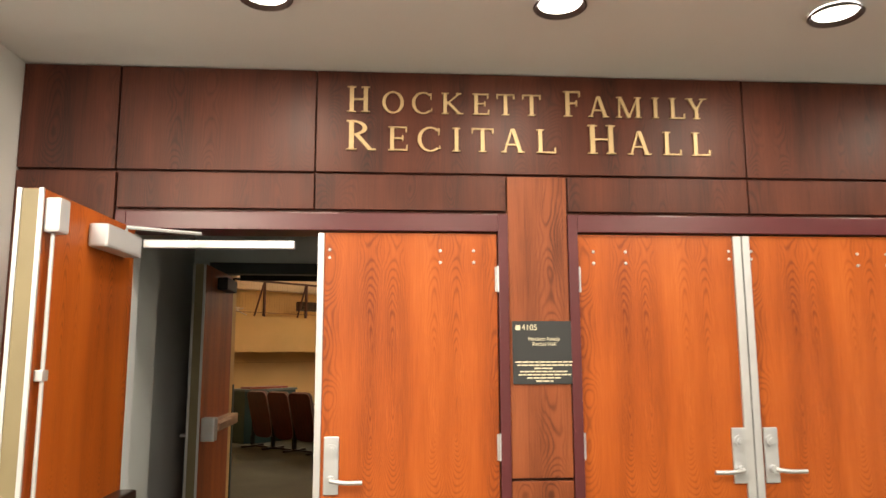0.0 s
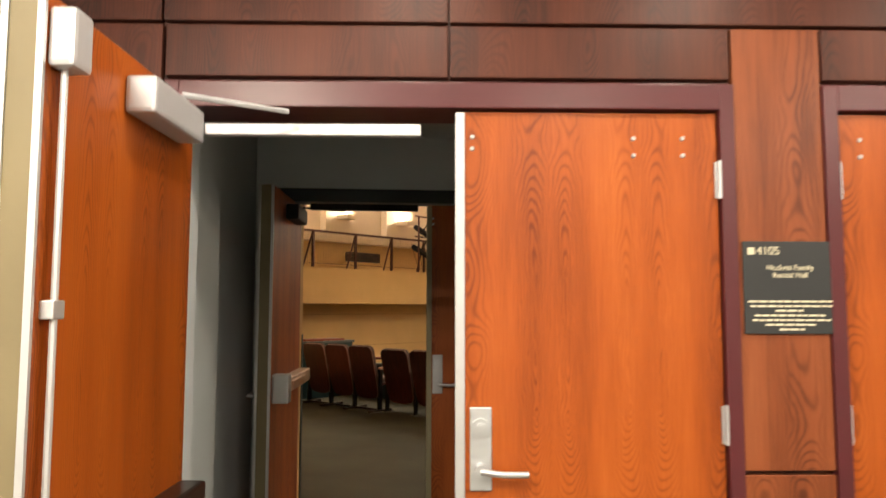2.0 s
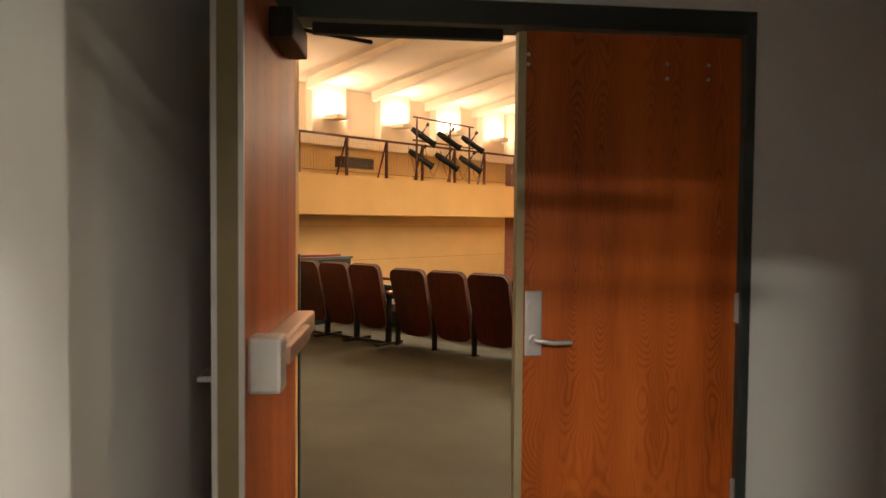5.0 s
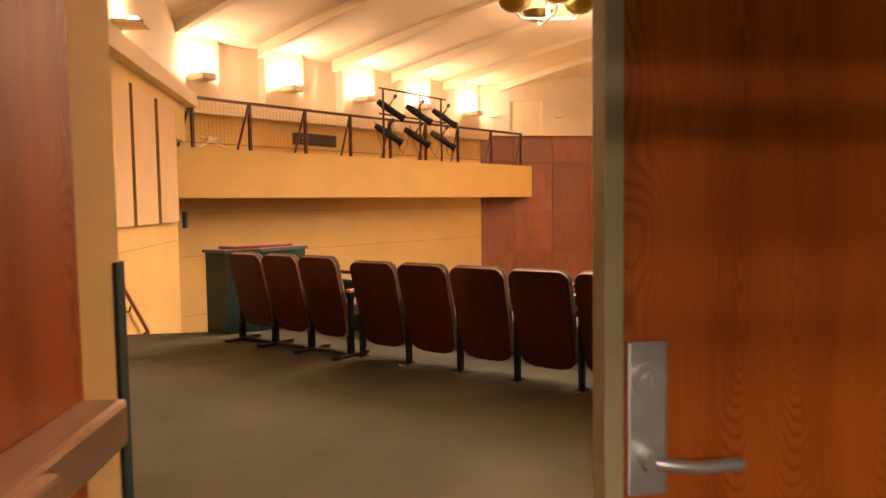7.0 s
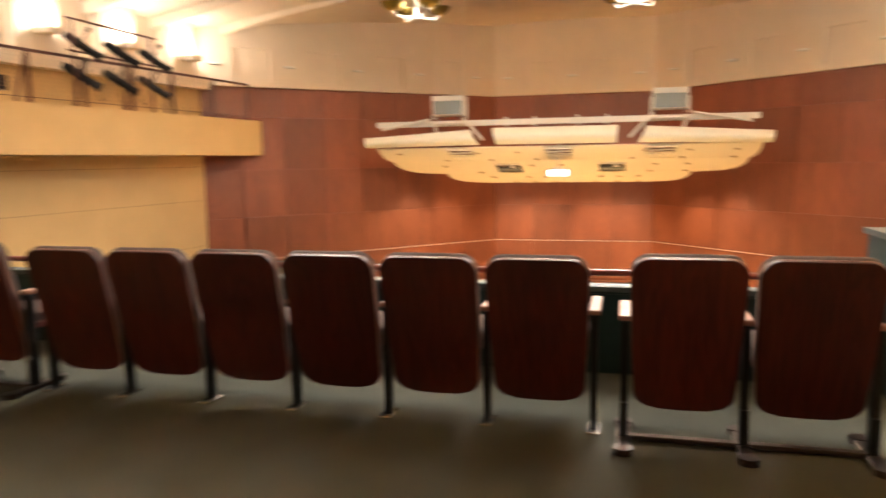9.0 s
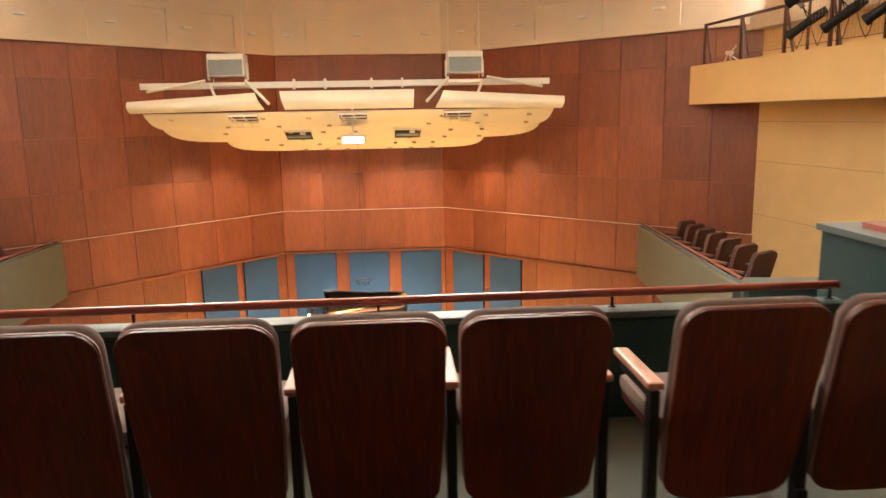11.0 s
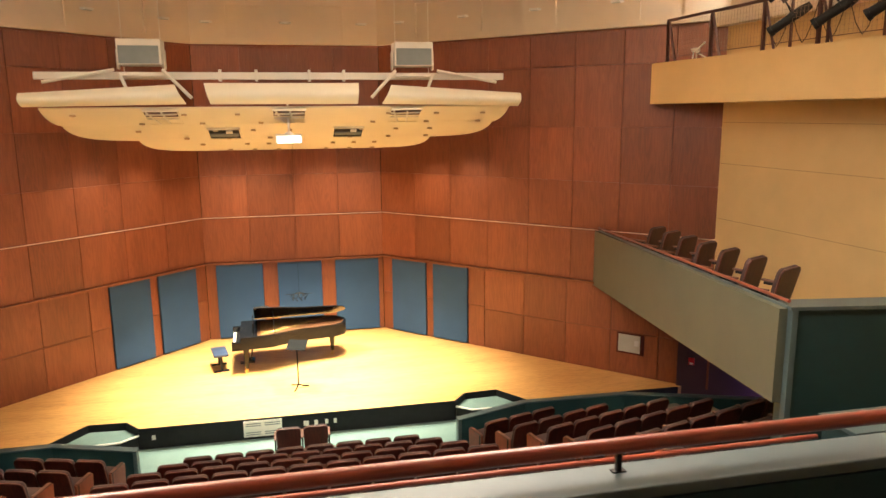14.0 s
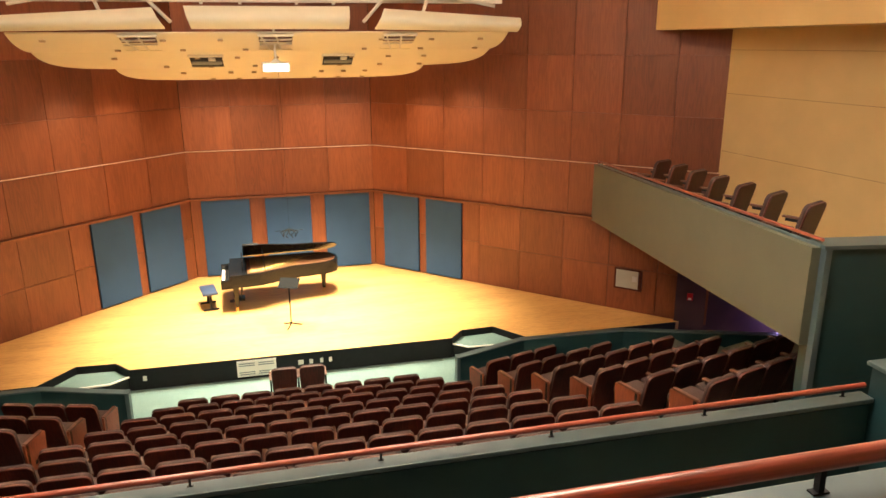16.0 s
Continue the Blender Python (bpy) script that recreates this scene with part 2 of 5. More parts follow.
GOLD = surface("gold_frame", (.075, .03, .012), .6, .08, 8, 100, .03, spec=.2)
IVORY = surface("ivory_keys", (.75, .72, .64), .35)
PLAQUE = surface("charcoal_sign", (.022, .024, .025), .5)
LETTER = surface("brushed_brass_letter", (.52, .37, .19), .5, .06, 20, 200, .05, metal=.3)
# lipping colour paled to paint in the highlight along its top
STRIPWOOD = wood("highlit_lipping", (.58, .34, .24), (.70, .45, .33), (.76, .52, .40), rough=.4, along="x")
CREAMINK = surface("cream_sign_ink", (.70, .64, .46), .6)
RED = surface("red_alarm_plastic", (.5, .015, .02), .4)
PURPLE = surface("dark_plum_wall_paint", (.055, .022, .028), .6, .1, 2)
FROST = surface("frosted_panel", (.42, .42, .38), .5)
BLUEVINYL = surface("dark_blue_vinyl", (.03, .045, .085), .4)
DOWNLIGHT = glow("downlight_lens", (1, .96, .9), 14)
SCONCE = glow("sconce_lens", (1, .83, .55), 16)
PROJ = glow("projector_lamp_glass", (1, .93, .75), 5)
GOLDBOWL = surface("gold_bowl", (.20, .14, .035), .35, .1, 6, 80, .04, metal=.9)

# ---- building helpers ----


def block(bm, x0, x1, y0, y1, z0, z1, bevel=0.0, m=None):
    made = bmesh.ops.create_cube(bm, size=1)["verts"]
    for v in made:
        v.co = Vector(((x0 + x1) / 2 + v.co.x * (x1 - x0), (y0 + y1) / 2 + v.co.y * (y1 - y0), (z0 + z1) / 2 + v.co.z * (z1 - z0)))
    if m is not None:
        bmesh.ops.transform(bm, matrix=m, verts=made)
    if bevel:
        edges = list({e for v in made for e in v.link_edges})
        bmesh.ops.bevel(bm, geom=edges, offset=bevel, segments=2, affect="EDGES", profile=0.6)


def rod(bm, a, b, r, r2=None, seg=10):
    a, b = Vector(a), Vector(b)
    d = b - a
    m = Matrix.Translation((a + b) / 2) @ d.to_track_quat("Z", "Y").to_matrix().to_4x4()
    bmesh.ops.create_cone(bm, cap_ends=True, segments=seg, radius1=r, radius2=r if r2 is None else r2, depth=d.length, matrix=m)


def ball(bm, at, r, seg=10):
    bmesh.ops.create_uvsphere(bm, u_segments=seg, v_segments=max(4, seg // 2), radius=r, matrix=Matrix.Translation(at))


def tube(bm, pts, r, seg=8):
    """A bent bar through the points."""
    rings = []
    pts = [Vector(p) for p in pts]
    for i, p in enumerate(pts):
        d = (pts[min(i + 1, len(pts) - 1)] - pts[max(i - 1, 0)]).normalized()
        q = d.to_track_quat("Z", "Y")
        rings.append([bm.verts.new(p + q @ Vector((r * math.cos(k * math.tau / seg), r * math.sin(k * math.tau / seg), 0))) for k in range(seg)])
    for a, b in zip(rings, rings[1:]):
        for k in range(seg):
            bm.faces.new((a[k], a[(k + 1) % seg], b[(k + 1) % seg], b[k]))
    bm.faces.new(rings[0][::-1])
    bm.faces.new(rings[-1])


def prism(bm, pts, z0, z1, m=None):
    """A flat outline (x, y), seen from above, raised from z0 to z1."""
    if sum(a[0] * b[1] - b[0] * a[1] for a, b in zip(pts, pts[1:] + pts[:1])) < 0:
        pts = pts[::-1]
    lo = [bm.verts.new((x, y, z0)) for x, y in pts]
    hi = [bm.verts.new((x, y, z1)) for x, y in pts]
    bm.faces.new(lo[::-1])
    bm.faces.new(hi)
    n = len(pts)
    for i in range(n):
        bm.faces.new((lo[i], lo[(i + 1) % n], hi[(i + 1) % n], hi[i]))
    if m is not None:
        bmesh.ops.transform(bm, matrix=m, verts=lo + hi)


def mesh_of(name, bm, material, smooth=False):
    bm.normal_update()
    me = bpy.data.meshes.new(name)
    bm.to_mesh(me)
    bm.free()
    me.materials.append(material)
    if smooth:
        for p in me.polygons:
            p.use_smooth = True
        me.set_sharp_from_angle(angle=radians(40))
    return me


def part(name, bm, material, parent, label="", smooth=False):
    ob = new(name, mesh_of(name, bm, material, smooth))
    ob.parent = parent
    if label:
        ob["label"] = label
    return ob


def piece(name, mesh, parent, m):
    ob = new(name, mesh)
    ob.parent = parent
    ob.matrix_basis = m
    return ob


def thing(name, label, category, m=None, group="", kind=""):
    ob = new(name)
    ob.empty_display_size = 0.1
    if m is not None:
        ob.matrix_basis = m
    return tagged(ob, label, category, group, kind)


def solid(name, bm, material, label, category, kind="structure", m=None, smooth=False):
    ob = new(name, mesh_of(name, bm, material, smooth))
    if m is not None:
        ob.matrix_basis = m
    return tagged(ob, label, category, kind=kind)


def fresh():
    return bmesh.new()


def one_box(*a, **k):
    bm = fresh()
    block(bm, *a, **k)
    return bm


def along(a, b, z=0.0):
    """The pose whose x runs from a to b in plan; and the length."""
    d = Vector((b[0] - a[0], b[1] - a[1]))
    return pose(a[0], a[1], z, 0, 0, math.degrees(math.atan2(d.y, d.x))), d.length


VEST = pose(4.40, 2.86, 0, 0, 0, 43.5)
ENT = pose(4.419, 2.839, 0, 0, 0, 41.2)      # outer doors: x along the wall, y into the building
INN = pose(2.125, 4.408, 0, 0, 0, 45)      # inner doors
HALL = pose(AX, 0, 0)

# ---- lights of the place ----
SCONCES = (12.55, 14.85, 17.2, 19.45, 21.65)
DOWNLIGHTS = [(u, -.78, 27) for u in (-.82, .39, 1.59, 2.8)]
# unseen rear rows, added to send low light through the doorway
DOWNLIGHTS += [(-1.85, -2.5, 180), (.2, -2.5, 55), (2.2, -2.5, 80), (-1.85, -4.1, 250), (.2, -4.1, 65), (2.2, -4.1, 90)]
for u, v, watts in DOWNLIGHTS:
    p = ENT @ Vector((u, v, 2.985))
    lamp("lobby_downlight", "AREA", p, watts, LOBBY, p + Vector((0, 0, -1)), size=0.18 if v > -2 else 0.4)
for s in (-1, 1):
    for y in SCONCES:
        lamp("sconce_light", "POINT", (AX + s * (10.28 - .0872 * (y - 12)), y, 4.34), 85, WARM, size=0.09)
    lamp("sconce_light", "POINT", (AX + s * 6.95, 9.2, 4.32), 20, WARM, size=0.09)
    for x, y in ((1.9, 17.2), (1.9, 12.2)):
        p = Vector((AX + s * x, y, 4.25))
        lamp("chandelier_light", "SPOT", p, 5600 if y > 14 else 1300, WARM, p + Vector((0, 0, 1)), size=0.5, spot=160, blend=0.8)
        # added downward fill for seats and floor; the bowls only throw light up
        lamp("chandelier_light", "SPOT", p + Vector((0, 0, -.1)), 850 if y < 14 else 600, WARM, p + Vector((0, 0, -1)), size=0.9, spot=150 if y < 14 else 176, blend=.4)
    # stage lights in the reflector
    for x, y in ((1.6, 25.0), (1.3, 26.6)):
        p = Vector((AX + s * x, y, 0.78 if y > 26 else 1.1))
        lamp("stage_light", "SPOT", p, 4700, STAGE, (AX + s * (x - .2), y - 0.2, -5.3), size=0.12, spot=84, blend=0.7)
    for x, tx, ty in ((0.75, 0.95, 29.7), (2.1, 1.9, 29.7), (3.1, 4.2, 28.2), (3.9, 5.6, 26.8)):
        p = Vector((AX + s * x, 27.9 - .35 * max(0, x - 1.5), 0.9))
        lamp("wall_light", "SPOT", p, 430, (1, .76, .48), (AX + s * tx, ty, -2.0), size=0.2, spot=74, blend=1.0)
lamp("aisle_light", "POINT", (AX + 10.9, 21.2, -4.9), 26, (.55, .4, 1.0), size=0.05)

# ---- lobby and vestibule ----
solid("floor_lobby", one_box(-3.2, 5.2, -6.2, 2.94, -0.2, -0.004), CARPET, "grey-green carpet of the lobby and vestibule", "floor", m=ENT)
bm = fresh()
block(bm, -3.2, 5.2, -6.2, 0.1, 3.02, 3.2)
solid("ceiling_lobby", bm, WHITE, "white plaster lobby ceiling", "ceiling", m=ENT)
bm = fresh()
block(bm, -2.34, -2.14, -6.2, 0.06, -.2, 3.02)
solid("wall_lobby_west", bm, WHITE, "white painted lobby wall", "wall", m=ENT)
bm = fresh()
block(bm, 4.4, 4.6, -6.2, 0.06, -.2, 3.02)
solid("wall_lobby_east", bm, WHITE, "white painted lobby wall", "wall", m=ENT)
bm = fresh()
block(bm, -2.34, 4.6, -6.4, -6.2, -.2, 3.02)
solid("wall_lobby_south", bm, WHITE, "white painted lobby wall", "wall", m=ENT)

# entrance wall: a backing with two openings, faced with oak panels
wall = fresh()
for x0, x1, z0, z1 in ((-2.14, -1.65, 0, 3.02), (-1.65, 2.50, 2.27, 3.02), (0.285, 0.59, 0, 2.27), (2.50, 4.4, 0, 3.02)):
    block(wall, x0, x1, 0.03, 0.24, z0, z1)
entrance = solid("wall_entrance", wall, HEADER, "dark oak-panelled entrance wall of the recital hall", "wall", m=ENT)


def oak_panel(x0, x1, z0, z1, material):
    bm = fresh()
    block(bm, x0 + .004, x1 - .004, 0.0, 0.032, z0 + .004, z1 - .004, bevel=.003)
    part("panel", bm, material, entrance)


for x0, x1 in ((-2.14, -1.666), (-1.666, -.69), (-.69, 1.56), (1.56, 3.0), (3.0, 4.4)):
    oak_panel(x0, x1, 2.478, 3.018, HEADER)
for x0, x1 in ((-1.655, -.69), (-.69, .278), (.595, 1.56), (1.56, 2.5)):
    oak_panel(x0, x1, 2.285, 2.472, HEADER)
oak_panel(-2.14, -1.66, 0.95, 2.472, HEADER)
oak_panel(-2.14, -1.66, 0.0, 0.945, HEADER)
oak_panel(.28, .593, .968, 2.472, PILLAR)
oak_panel(.28, .593, 0, .962, PILLAR)
oak_panel(2.56, 4.4, 0, 2.472, HEADER)

for x0, x1 in ((-1.65, .283), (.592, 2.50)):
    bm = fresh()
    block(bm, x0, x0 + .05, -.012, .062, 0, 2.27, bevel=.004)
    block(bm, x1 - .05, x1, -.012, .062, 0, 2.27, bevel=.004)
    block(bm, x0 + .05, x1 - .05, -.012, .2, 2.18, 2.27, bevel=.004)
    solid("door_frame", bm, MAROON, "glossy maroon painted steel door frame", "door frame", m=ENT)
    bm = fresh()
    block(bm, x0 - .002, x0 + .045, .064, .245, 0, 2.178)
    block(bm, x1 - .045, x1 + .002, .064, .245, 0, 2.178)
    solid("door_lining", bm, GREY, "pale grey lining inside the doorway", "door frame", m=ENT)

# vestibule shell
bm = fresh()
block(bm, -2.08, -1.66, 0.24, .87, -.2, 3.0)
block(bm, -2.08, -1.86, .87, 2.8, -.2, 3.0)
solid("wall_vestibule_west", bm, GREY, "grey painted vestibule wall", "wall", m=VEST)
bm = fresh()
block(bm, 2.5, 2.7, 0.24, 2.75, -.2, 3.0)
solid("wall_vestibule_east", bm, GREY, "grey painted vestibule wall", "wall", m=VEST)
solid("ceiling_vestibule", one_box(-2.08, 2.7, 0.24, 2.8, 2.72, 2.9), GREY, "grey painted vestibule ceiling", "ceiling", m=VEST)
bm = fresh()
for x0, x1, z0, z1 in ((-2.6, -1.12, 0, 3), (-1.12, .93, 2.34, 3), (.93, 3.2, 0, 3)):
    block(bm, x0, x1, -.02, .14, z0, z1)
solid("wall_vestibule_north", bm, GREY, "grey painted vestibule wall with the inner doorway", "wall", m=INN)
solid("baseboard", one_box(.94, 3.0, -.034, -.02, 0, .1), FRAME2, "dark vinyl baseboard of the vestibule", "baseboard", m=INN)
bm = fresh()
block(bm, -1.15, -1.10, -.04, .03, 0, 2.34, bevel=.004)
block(bm, .885, .93, -.04, .12, 0, 2.34, bevel=.004)
block(bm, -1.10, .885, -.04, .12, 2.245, 2.34, bevel=.004)
solid("door_frame", bm, FRAME2, "dark green painted steel frame of the inner doors", "door frame", m=INN)
solid("door_threshold", one_box(-.955, .885, .0, .05, -.003, .006, bevel=.002), SILVER, "thin metal threshold under the inner doors", "threshold", m=INN)

# hall rear walls: two walls at 45 degrees that meet on the centre line
for s in (1, -1):
    y = 2.71 if s > 0 else 2.35
    m, length = along((AX, y), (AX + s * 10.6, y + 10.6))
    bm = fresh()
    t0, t1 = (-.22, 0) if s > 0 else (0, .22)
    length = 14.9
    if s > 0:
        spans = ((-.4, 1.87, -6, 3.3), (1.87, 3.86, 2.40, 3.3), (3.86, length, -6, 3.3), (1.87, 3.86, -6, -.01))
    else:
        spans = ((0, 11.2, -6, 3.3), (11.2, 12.1, 2.60, 3.3))
    for x0, x1, z0, z1 in spans:
        block(bm, x0, x1, t0, t1, z0, z1)
    w = solid("wall_rear_east" if s > 0 else "wall_rear_west", bm, YELLOW, "warm yellow painted rear wall of the hall", "wall", m=m)
    # slanting ledge and cream wall above it
    bm = fresh()
    o0, o1 = (-.5, .16) if s > 0 else (-.16, .5)
    block(bm, 0, length if s > 0 else 12.5, o0, o1, 3.27, 3.52, bevel=.01)
    solid("trim", bm, CREAM, "thick cream ledge along the rear wall", "trim", m=m)
    bm = fresh()
    o0, o1 = (-.6, -.4) if s > 0 else (.4, .6)
    block(bm, 0, length, o0, o1, 3.5, 6.3)
    solid("wall_rear_upper", bm, CREAM, "cream painted upper rear wall", "wall", m=m)
    for z in (.87, 2.38):
        bm = fresh()
        o0, o1 = (0, .0025) if s > 0 else (-.0025, 0)
        a = 3.9 if s > 0 else 0
        block(bm, a, 11.15, o0, o1, z - .004, z + .004)
        solid("trim", bm, ACEDGE, "thin reveal line in the yellow wall", "trim", m=m)
    bm = fresh()
    o0, o1 = (0, .012) if s > 0 else (-.012, 0)
    block(bm, 3.9 if s > 0 else 0, 7.0, o0, o1, 0, .1)
    solid("baseboard", bm, TEAL, "dark green vinyl baseboard", "baseboard", m=m)
    # three acoustic panels
    for x0, x1 in ((6.98, 8.26), (8.40, 9.56), (9.74, 10.95)) if s < 0 else ():
        panel = thing("acoustic_panel", "tall pinkish cloth acoustic panel on the yellow wall", "acoustic panel", m, "acoustic panels")
        y0, y1 = (0.004, .085) if s > 0 else (-.085, -.004)
        part("cloth", one_box(x0 + .006, x1 - .006, y0, y1, 1.19, 3.03, bevel=.006), ACOUSTIC, panel)
        for a, b, c, d in ((x0, x0 + .006, 1.185, 3.035), (x1 - .006, x1, 1.185, 3.035)):
            part("edge_strip", one_box(a, b, y0, y1 * .97, c, d), ACEDGE, panel, "tan edge of the panel")

# reveal of the inner doorway
bm = fresh()
block(bm, -1.06, -.998, .225, .50, 0, 2.36)
block(bm, .89, .95, .12, .50, 0, 2.36)
block(bm, -1.03, .95, .12, .50, 2.345, 2.42)
solid("door_reveal", bm, YELLOW, "deep yellow painted reveal of the inner doorway", "door frame", m=INN)
bm = fresh()
block(bm, -1.008, -.99, .455, .515, 0.0, 1.30, bevel=.003)
solid("corner_guard", bm, TEAL, "dark green corner guard on the doorway edge", "trim", m=INN)

# ---- floors of the hall ----
bm = fresh()
prism(bm, [(AX, 2.4), (-5.26, 7.27), (-4.33, 8.12), (-4.33, 9.1), (3.77, 9.1), (3.77, 8.12), (4.70, 7.27)], -.25, 0)
solid("floor_upper", bm, CARPET, "worn grey-green carpet of the upper level", "floor")
for s in (-1, 1):
    bm = fresh()
    for k in range(1, 14):
        a = Vector((AX + s * 4.98, 7.27))
        d = Vector((s * .7071, .7071))
        n = Vector((-s * .7071, .7071))
        o = a + d * (.3 * (k - 1))
        pts = [o - n * .02, o + d * .3 - n * .02, o + d * .3 + n * 1.3, o + n * 1.3]
        prism(bm, [tuple(p) for p in pts], -6, -.16 * k)
    solid("stairs", bm, CARPET, "carpeted stairs that lead down beside the wall", "stairs")
solid("floor_cross_aisle", one_box(-9.8, 9.8, 9.3, 13.0, -2.4, -2.15), CARPET, "carpeted cross aisle below the parapet", "floor", m=HALL)
solid("floor_orchestra", one_box(-12.8, 12.8, 12.6, 25.2, -6.0, -5.78), CARPET2, "pale teal carpet in front of the stage", "floor", m=HALL)
ROW_Y, ROW_Z, PITCH, RISE = 20.2, -5.53, .88, .324
bm = fresh()
for k in range(8):
    y1 = ROW_Y - PITCH * k + .62
    block(bm, -4.9, 4.9, 12.5 if k == 7 else y1 - PITCH - .02, y1, -5.79, ROW_Z + RISE * k)
solid("floor_terraces", bm, CARPET, "carpeted stepped rows of the stalls", "floor", m=HALL)
SIDE = [(3.33, 19.55, -5.08), (3.62, 18.70, -4.80), (3.92, 17.80, -4.46), (4.22, 16.90, -4.13), (4.50, 15.97, -3.80), (4.80, 15.05, -3.48)]
for s in (-1, 1):
    bm = fresh()
    for x, y, z in SIDE:
        m = pose(s * (x + .28), y, 0, 0, 0, 16 * s)
        x0, x1 = (-.45, 5.2) if s > 0 else (-5.2, .45)
        block(bm, x0, x1, -.5, .62, -5.9, z, m=m)
    solid("floor_side_terraces", bm, CARPET, "carpeted stepped rows of the side block", "floor", m=HALL)

# stage
FRONT = [(9.3, 22.95), (5.35, 23.0), (4.78, 23.82), (3.95, 23.78), (3.6, 23.36), (-3.6, 23.40), (-3.95, 23.82), (-4.78, 23.86), (-5.35, 23.04), (-9.3, 22.99)]
bm = fresh()
prism(bm, FRONT + [(-9.6, 23.0), (-2.72, 29.9), (2.72, 29.9), (9.6, 23.0)], -5.9, -5.3)
stage = solid("stage", bm, STAGEWOOD, "honey-coloured maple stage floor", "stage", m=HALL)
for a, b in zip(FRONT, FRONT[1:]):
    m, length = along(b, a)
    bm = fresh()
    block(bm, -.004, length + .004, -.035, -.002, -5.78, -5.292, bevel=.004)
    solid("trim", bm, BLACK, "black stage front", "trim", m=HALL @ m)
for s in (-1, 1):
    step = thing("stage_step", "pale carpeted step with white nosing beside the stage", "step", HALL)
    pts = [(s * 3.64, 23.36), (s * 3.98, 23.76), (s * 4.75, 23.80), (s * 5.28, 23.02), (s * 3.97, 23.10)]
    bm = fresh()
    prism(bm, pts, -5.78, -5.462)
    part("riser", bm, BLACK, step, "black step front")
    bm = fresh()
    prism(bm, pts, -5.462, -5.45)
    part("tread", bm, CARPET2, step, "pale teal carpet on the step")
    bm = fresh()
    tube(bm, [(s * 3.62, 23.37, -5.45), (s * 3.965, 23.085, -5.45), (s * 5.26, 23.0, -5.45)], .022, 6)
    part("nosing", bm, WHITEMETAL, step, "white nosing")

# ---- stage shell: mahogany panels on backing walls ----
BASE, TOP = -5.3, 3.57
backing = fresh()
block(backing, -2.72, 2.72, 29.80, 30.0, -6, 6.3)
wall_back = solid("wall_back", backing, HALLWOOD, "mahogany-panelled back wall of the stage", "wall", m=HALL)
walls = [(wall_back, pose(-2.72, 29.80, 0), 5.44)]
for s in (1, -1):
    bm = fresh()
    length = 10.4
    block(bm, 0, length, *((0.04, .24) if s > 0 else (-.24, -.04)), -6, 6.3)
    m = pose(s * 2.72, 29.76, 0, 0, 0, -45 if s > 0 else 180 + 45)
    walls.append((solid("wall_splay_east" if s > 0 else "wall_splay_west", bm, HALLWOOD, "mahogany-panelled splayed wall beside the stage", "wall", m=HALL @ m), s, length))


def shell_panel(parent, x0, x1, y0, y1, z0, z1, material=HALLWOOD, name="panel", bevel=.006):
    bm = fresh()
    w, h = (x1 - x0) / 2 - .005, (z1 - z0) / 2 - .005
    block(bm, -w, w, y0, y1, -h, h, bevel=bevel)
    piece(name, mesh_of(name, bm, material), parent, pose((x0 + x1) / 2, 0, (z0 + z1) / 2))


UPPER = (-1.47, -.22, 1.18, 2.72, TOP)
for k in range(4):
    for z0, z1 in zip(UPPER, UPPER[1:]):
        shell_panel(wall_back, -2.72 + 1.36 * k, -1.36 + 1.36 * k, 29.765, 29.805, z0, z1)
    shell_panel(wall_back, -2.72 + 1.36 * k, -1.36 + 1.36 * k, 29.745, 29.805, -2.86, -1.50)
for x0, x1 in ((-2.42, -1.03), (-.58, .77), (1.2, 2.57)):
    bm = fresh()
    block(bm, x0, x1, 29.70, 29.775, BASE + .04, -2.93, bevel=.012)
    tagged(part("acoustic_panel", bm, BLUE, wall_back, "slate blue cloth panel"))
for x0, x1 in ((-2.72, -2.42), (-1.03, -.58), (.77, 1.2), (2.57, 2.72)):
    shell_panel(wall_back, x0, x1, 29.765, 29.805, BASE, -2.93)
for w, s, length in walls[1:]:
    y0, y1 = (0.005, .045) if s > 0 else (-.045, -.005)
    for k in range(8):
        a, b = 1.285 * k, 1.285 * (k + 1)
        for z0, z1 in zip(UPPER, UPPER[1:]):
            shell_panel(w, a, b, y0, y1, z0, z1)
        shell_panel(w, a, b, y0 - (.02 if s > 0 else 0), y1 + (.02 if s < 0 else 0), -2.86, -1.50)
        if k >= 3:
            for z0, z1 in ((BASE, -4.13), (-4.13, -2.93)):
                shell_panel(w, a - .1, b - .1, y0, y1, z0, z1)
    for a, b in ((0, .38), (1.70, 1.94), (3.20, 3.75)):
        shell_panel(w, a, b, y0, y1, BASE, -4.05)
        shell_panel(w, a, b, y0, y1, -4.05, -2.93)
    for a, b in ((.40, 1.68), (1.96, 3.18)):
        bm = fresh()
        block(bm, a, b, y0 - (.06 if s > 0 else -.02), y1 + (.06 if s < 0 else -.02), BASE + .04, -2.93, bevel=.012)
        part("acoustic_panel", bm, BLUE, w, "slate blue cloth panel")
# lipping strip, its lit top painted in as a pale colour, and moulding round the shell
CORNERS = [(-10.05, 22.43), (-2.72, 29.76), (2.72, 29.76), (10.05, 22.43)]
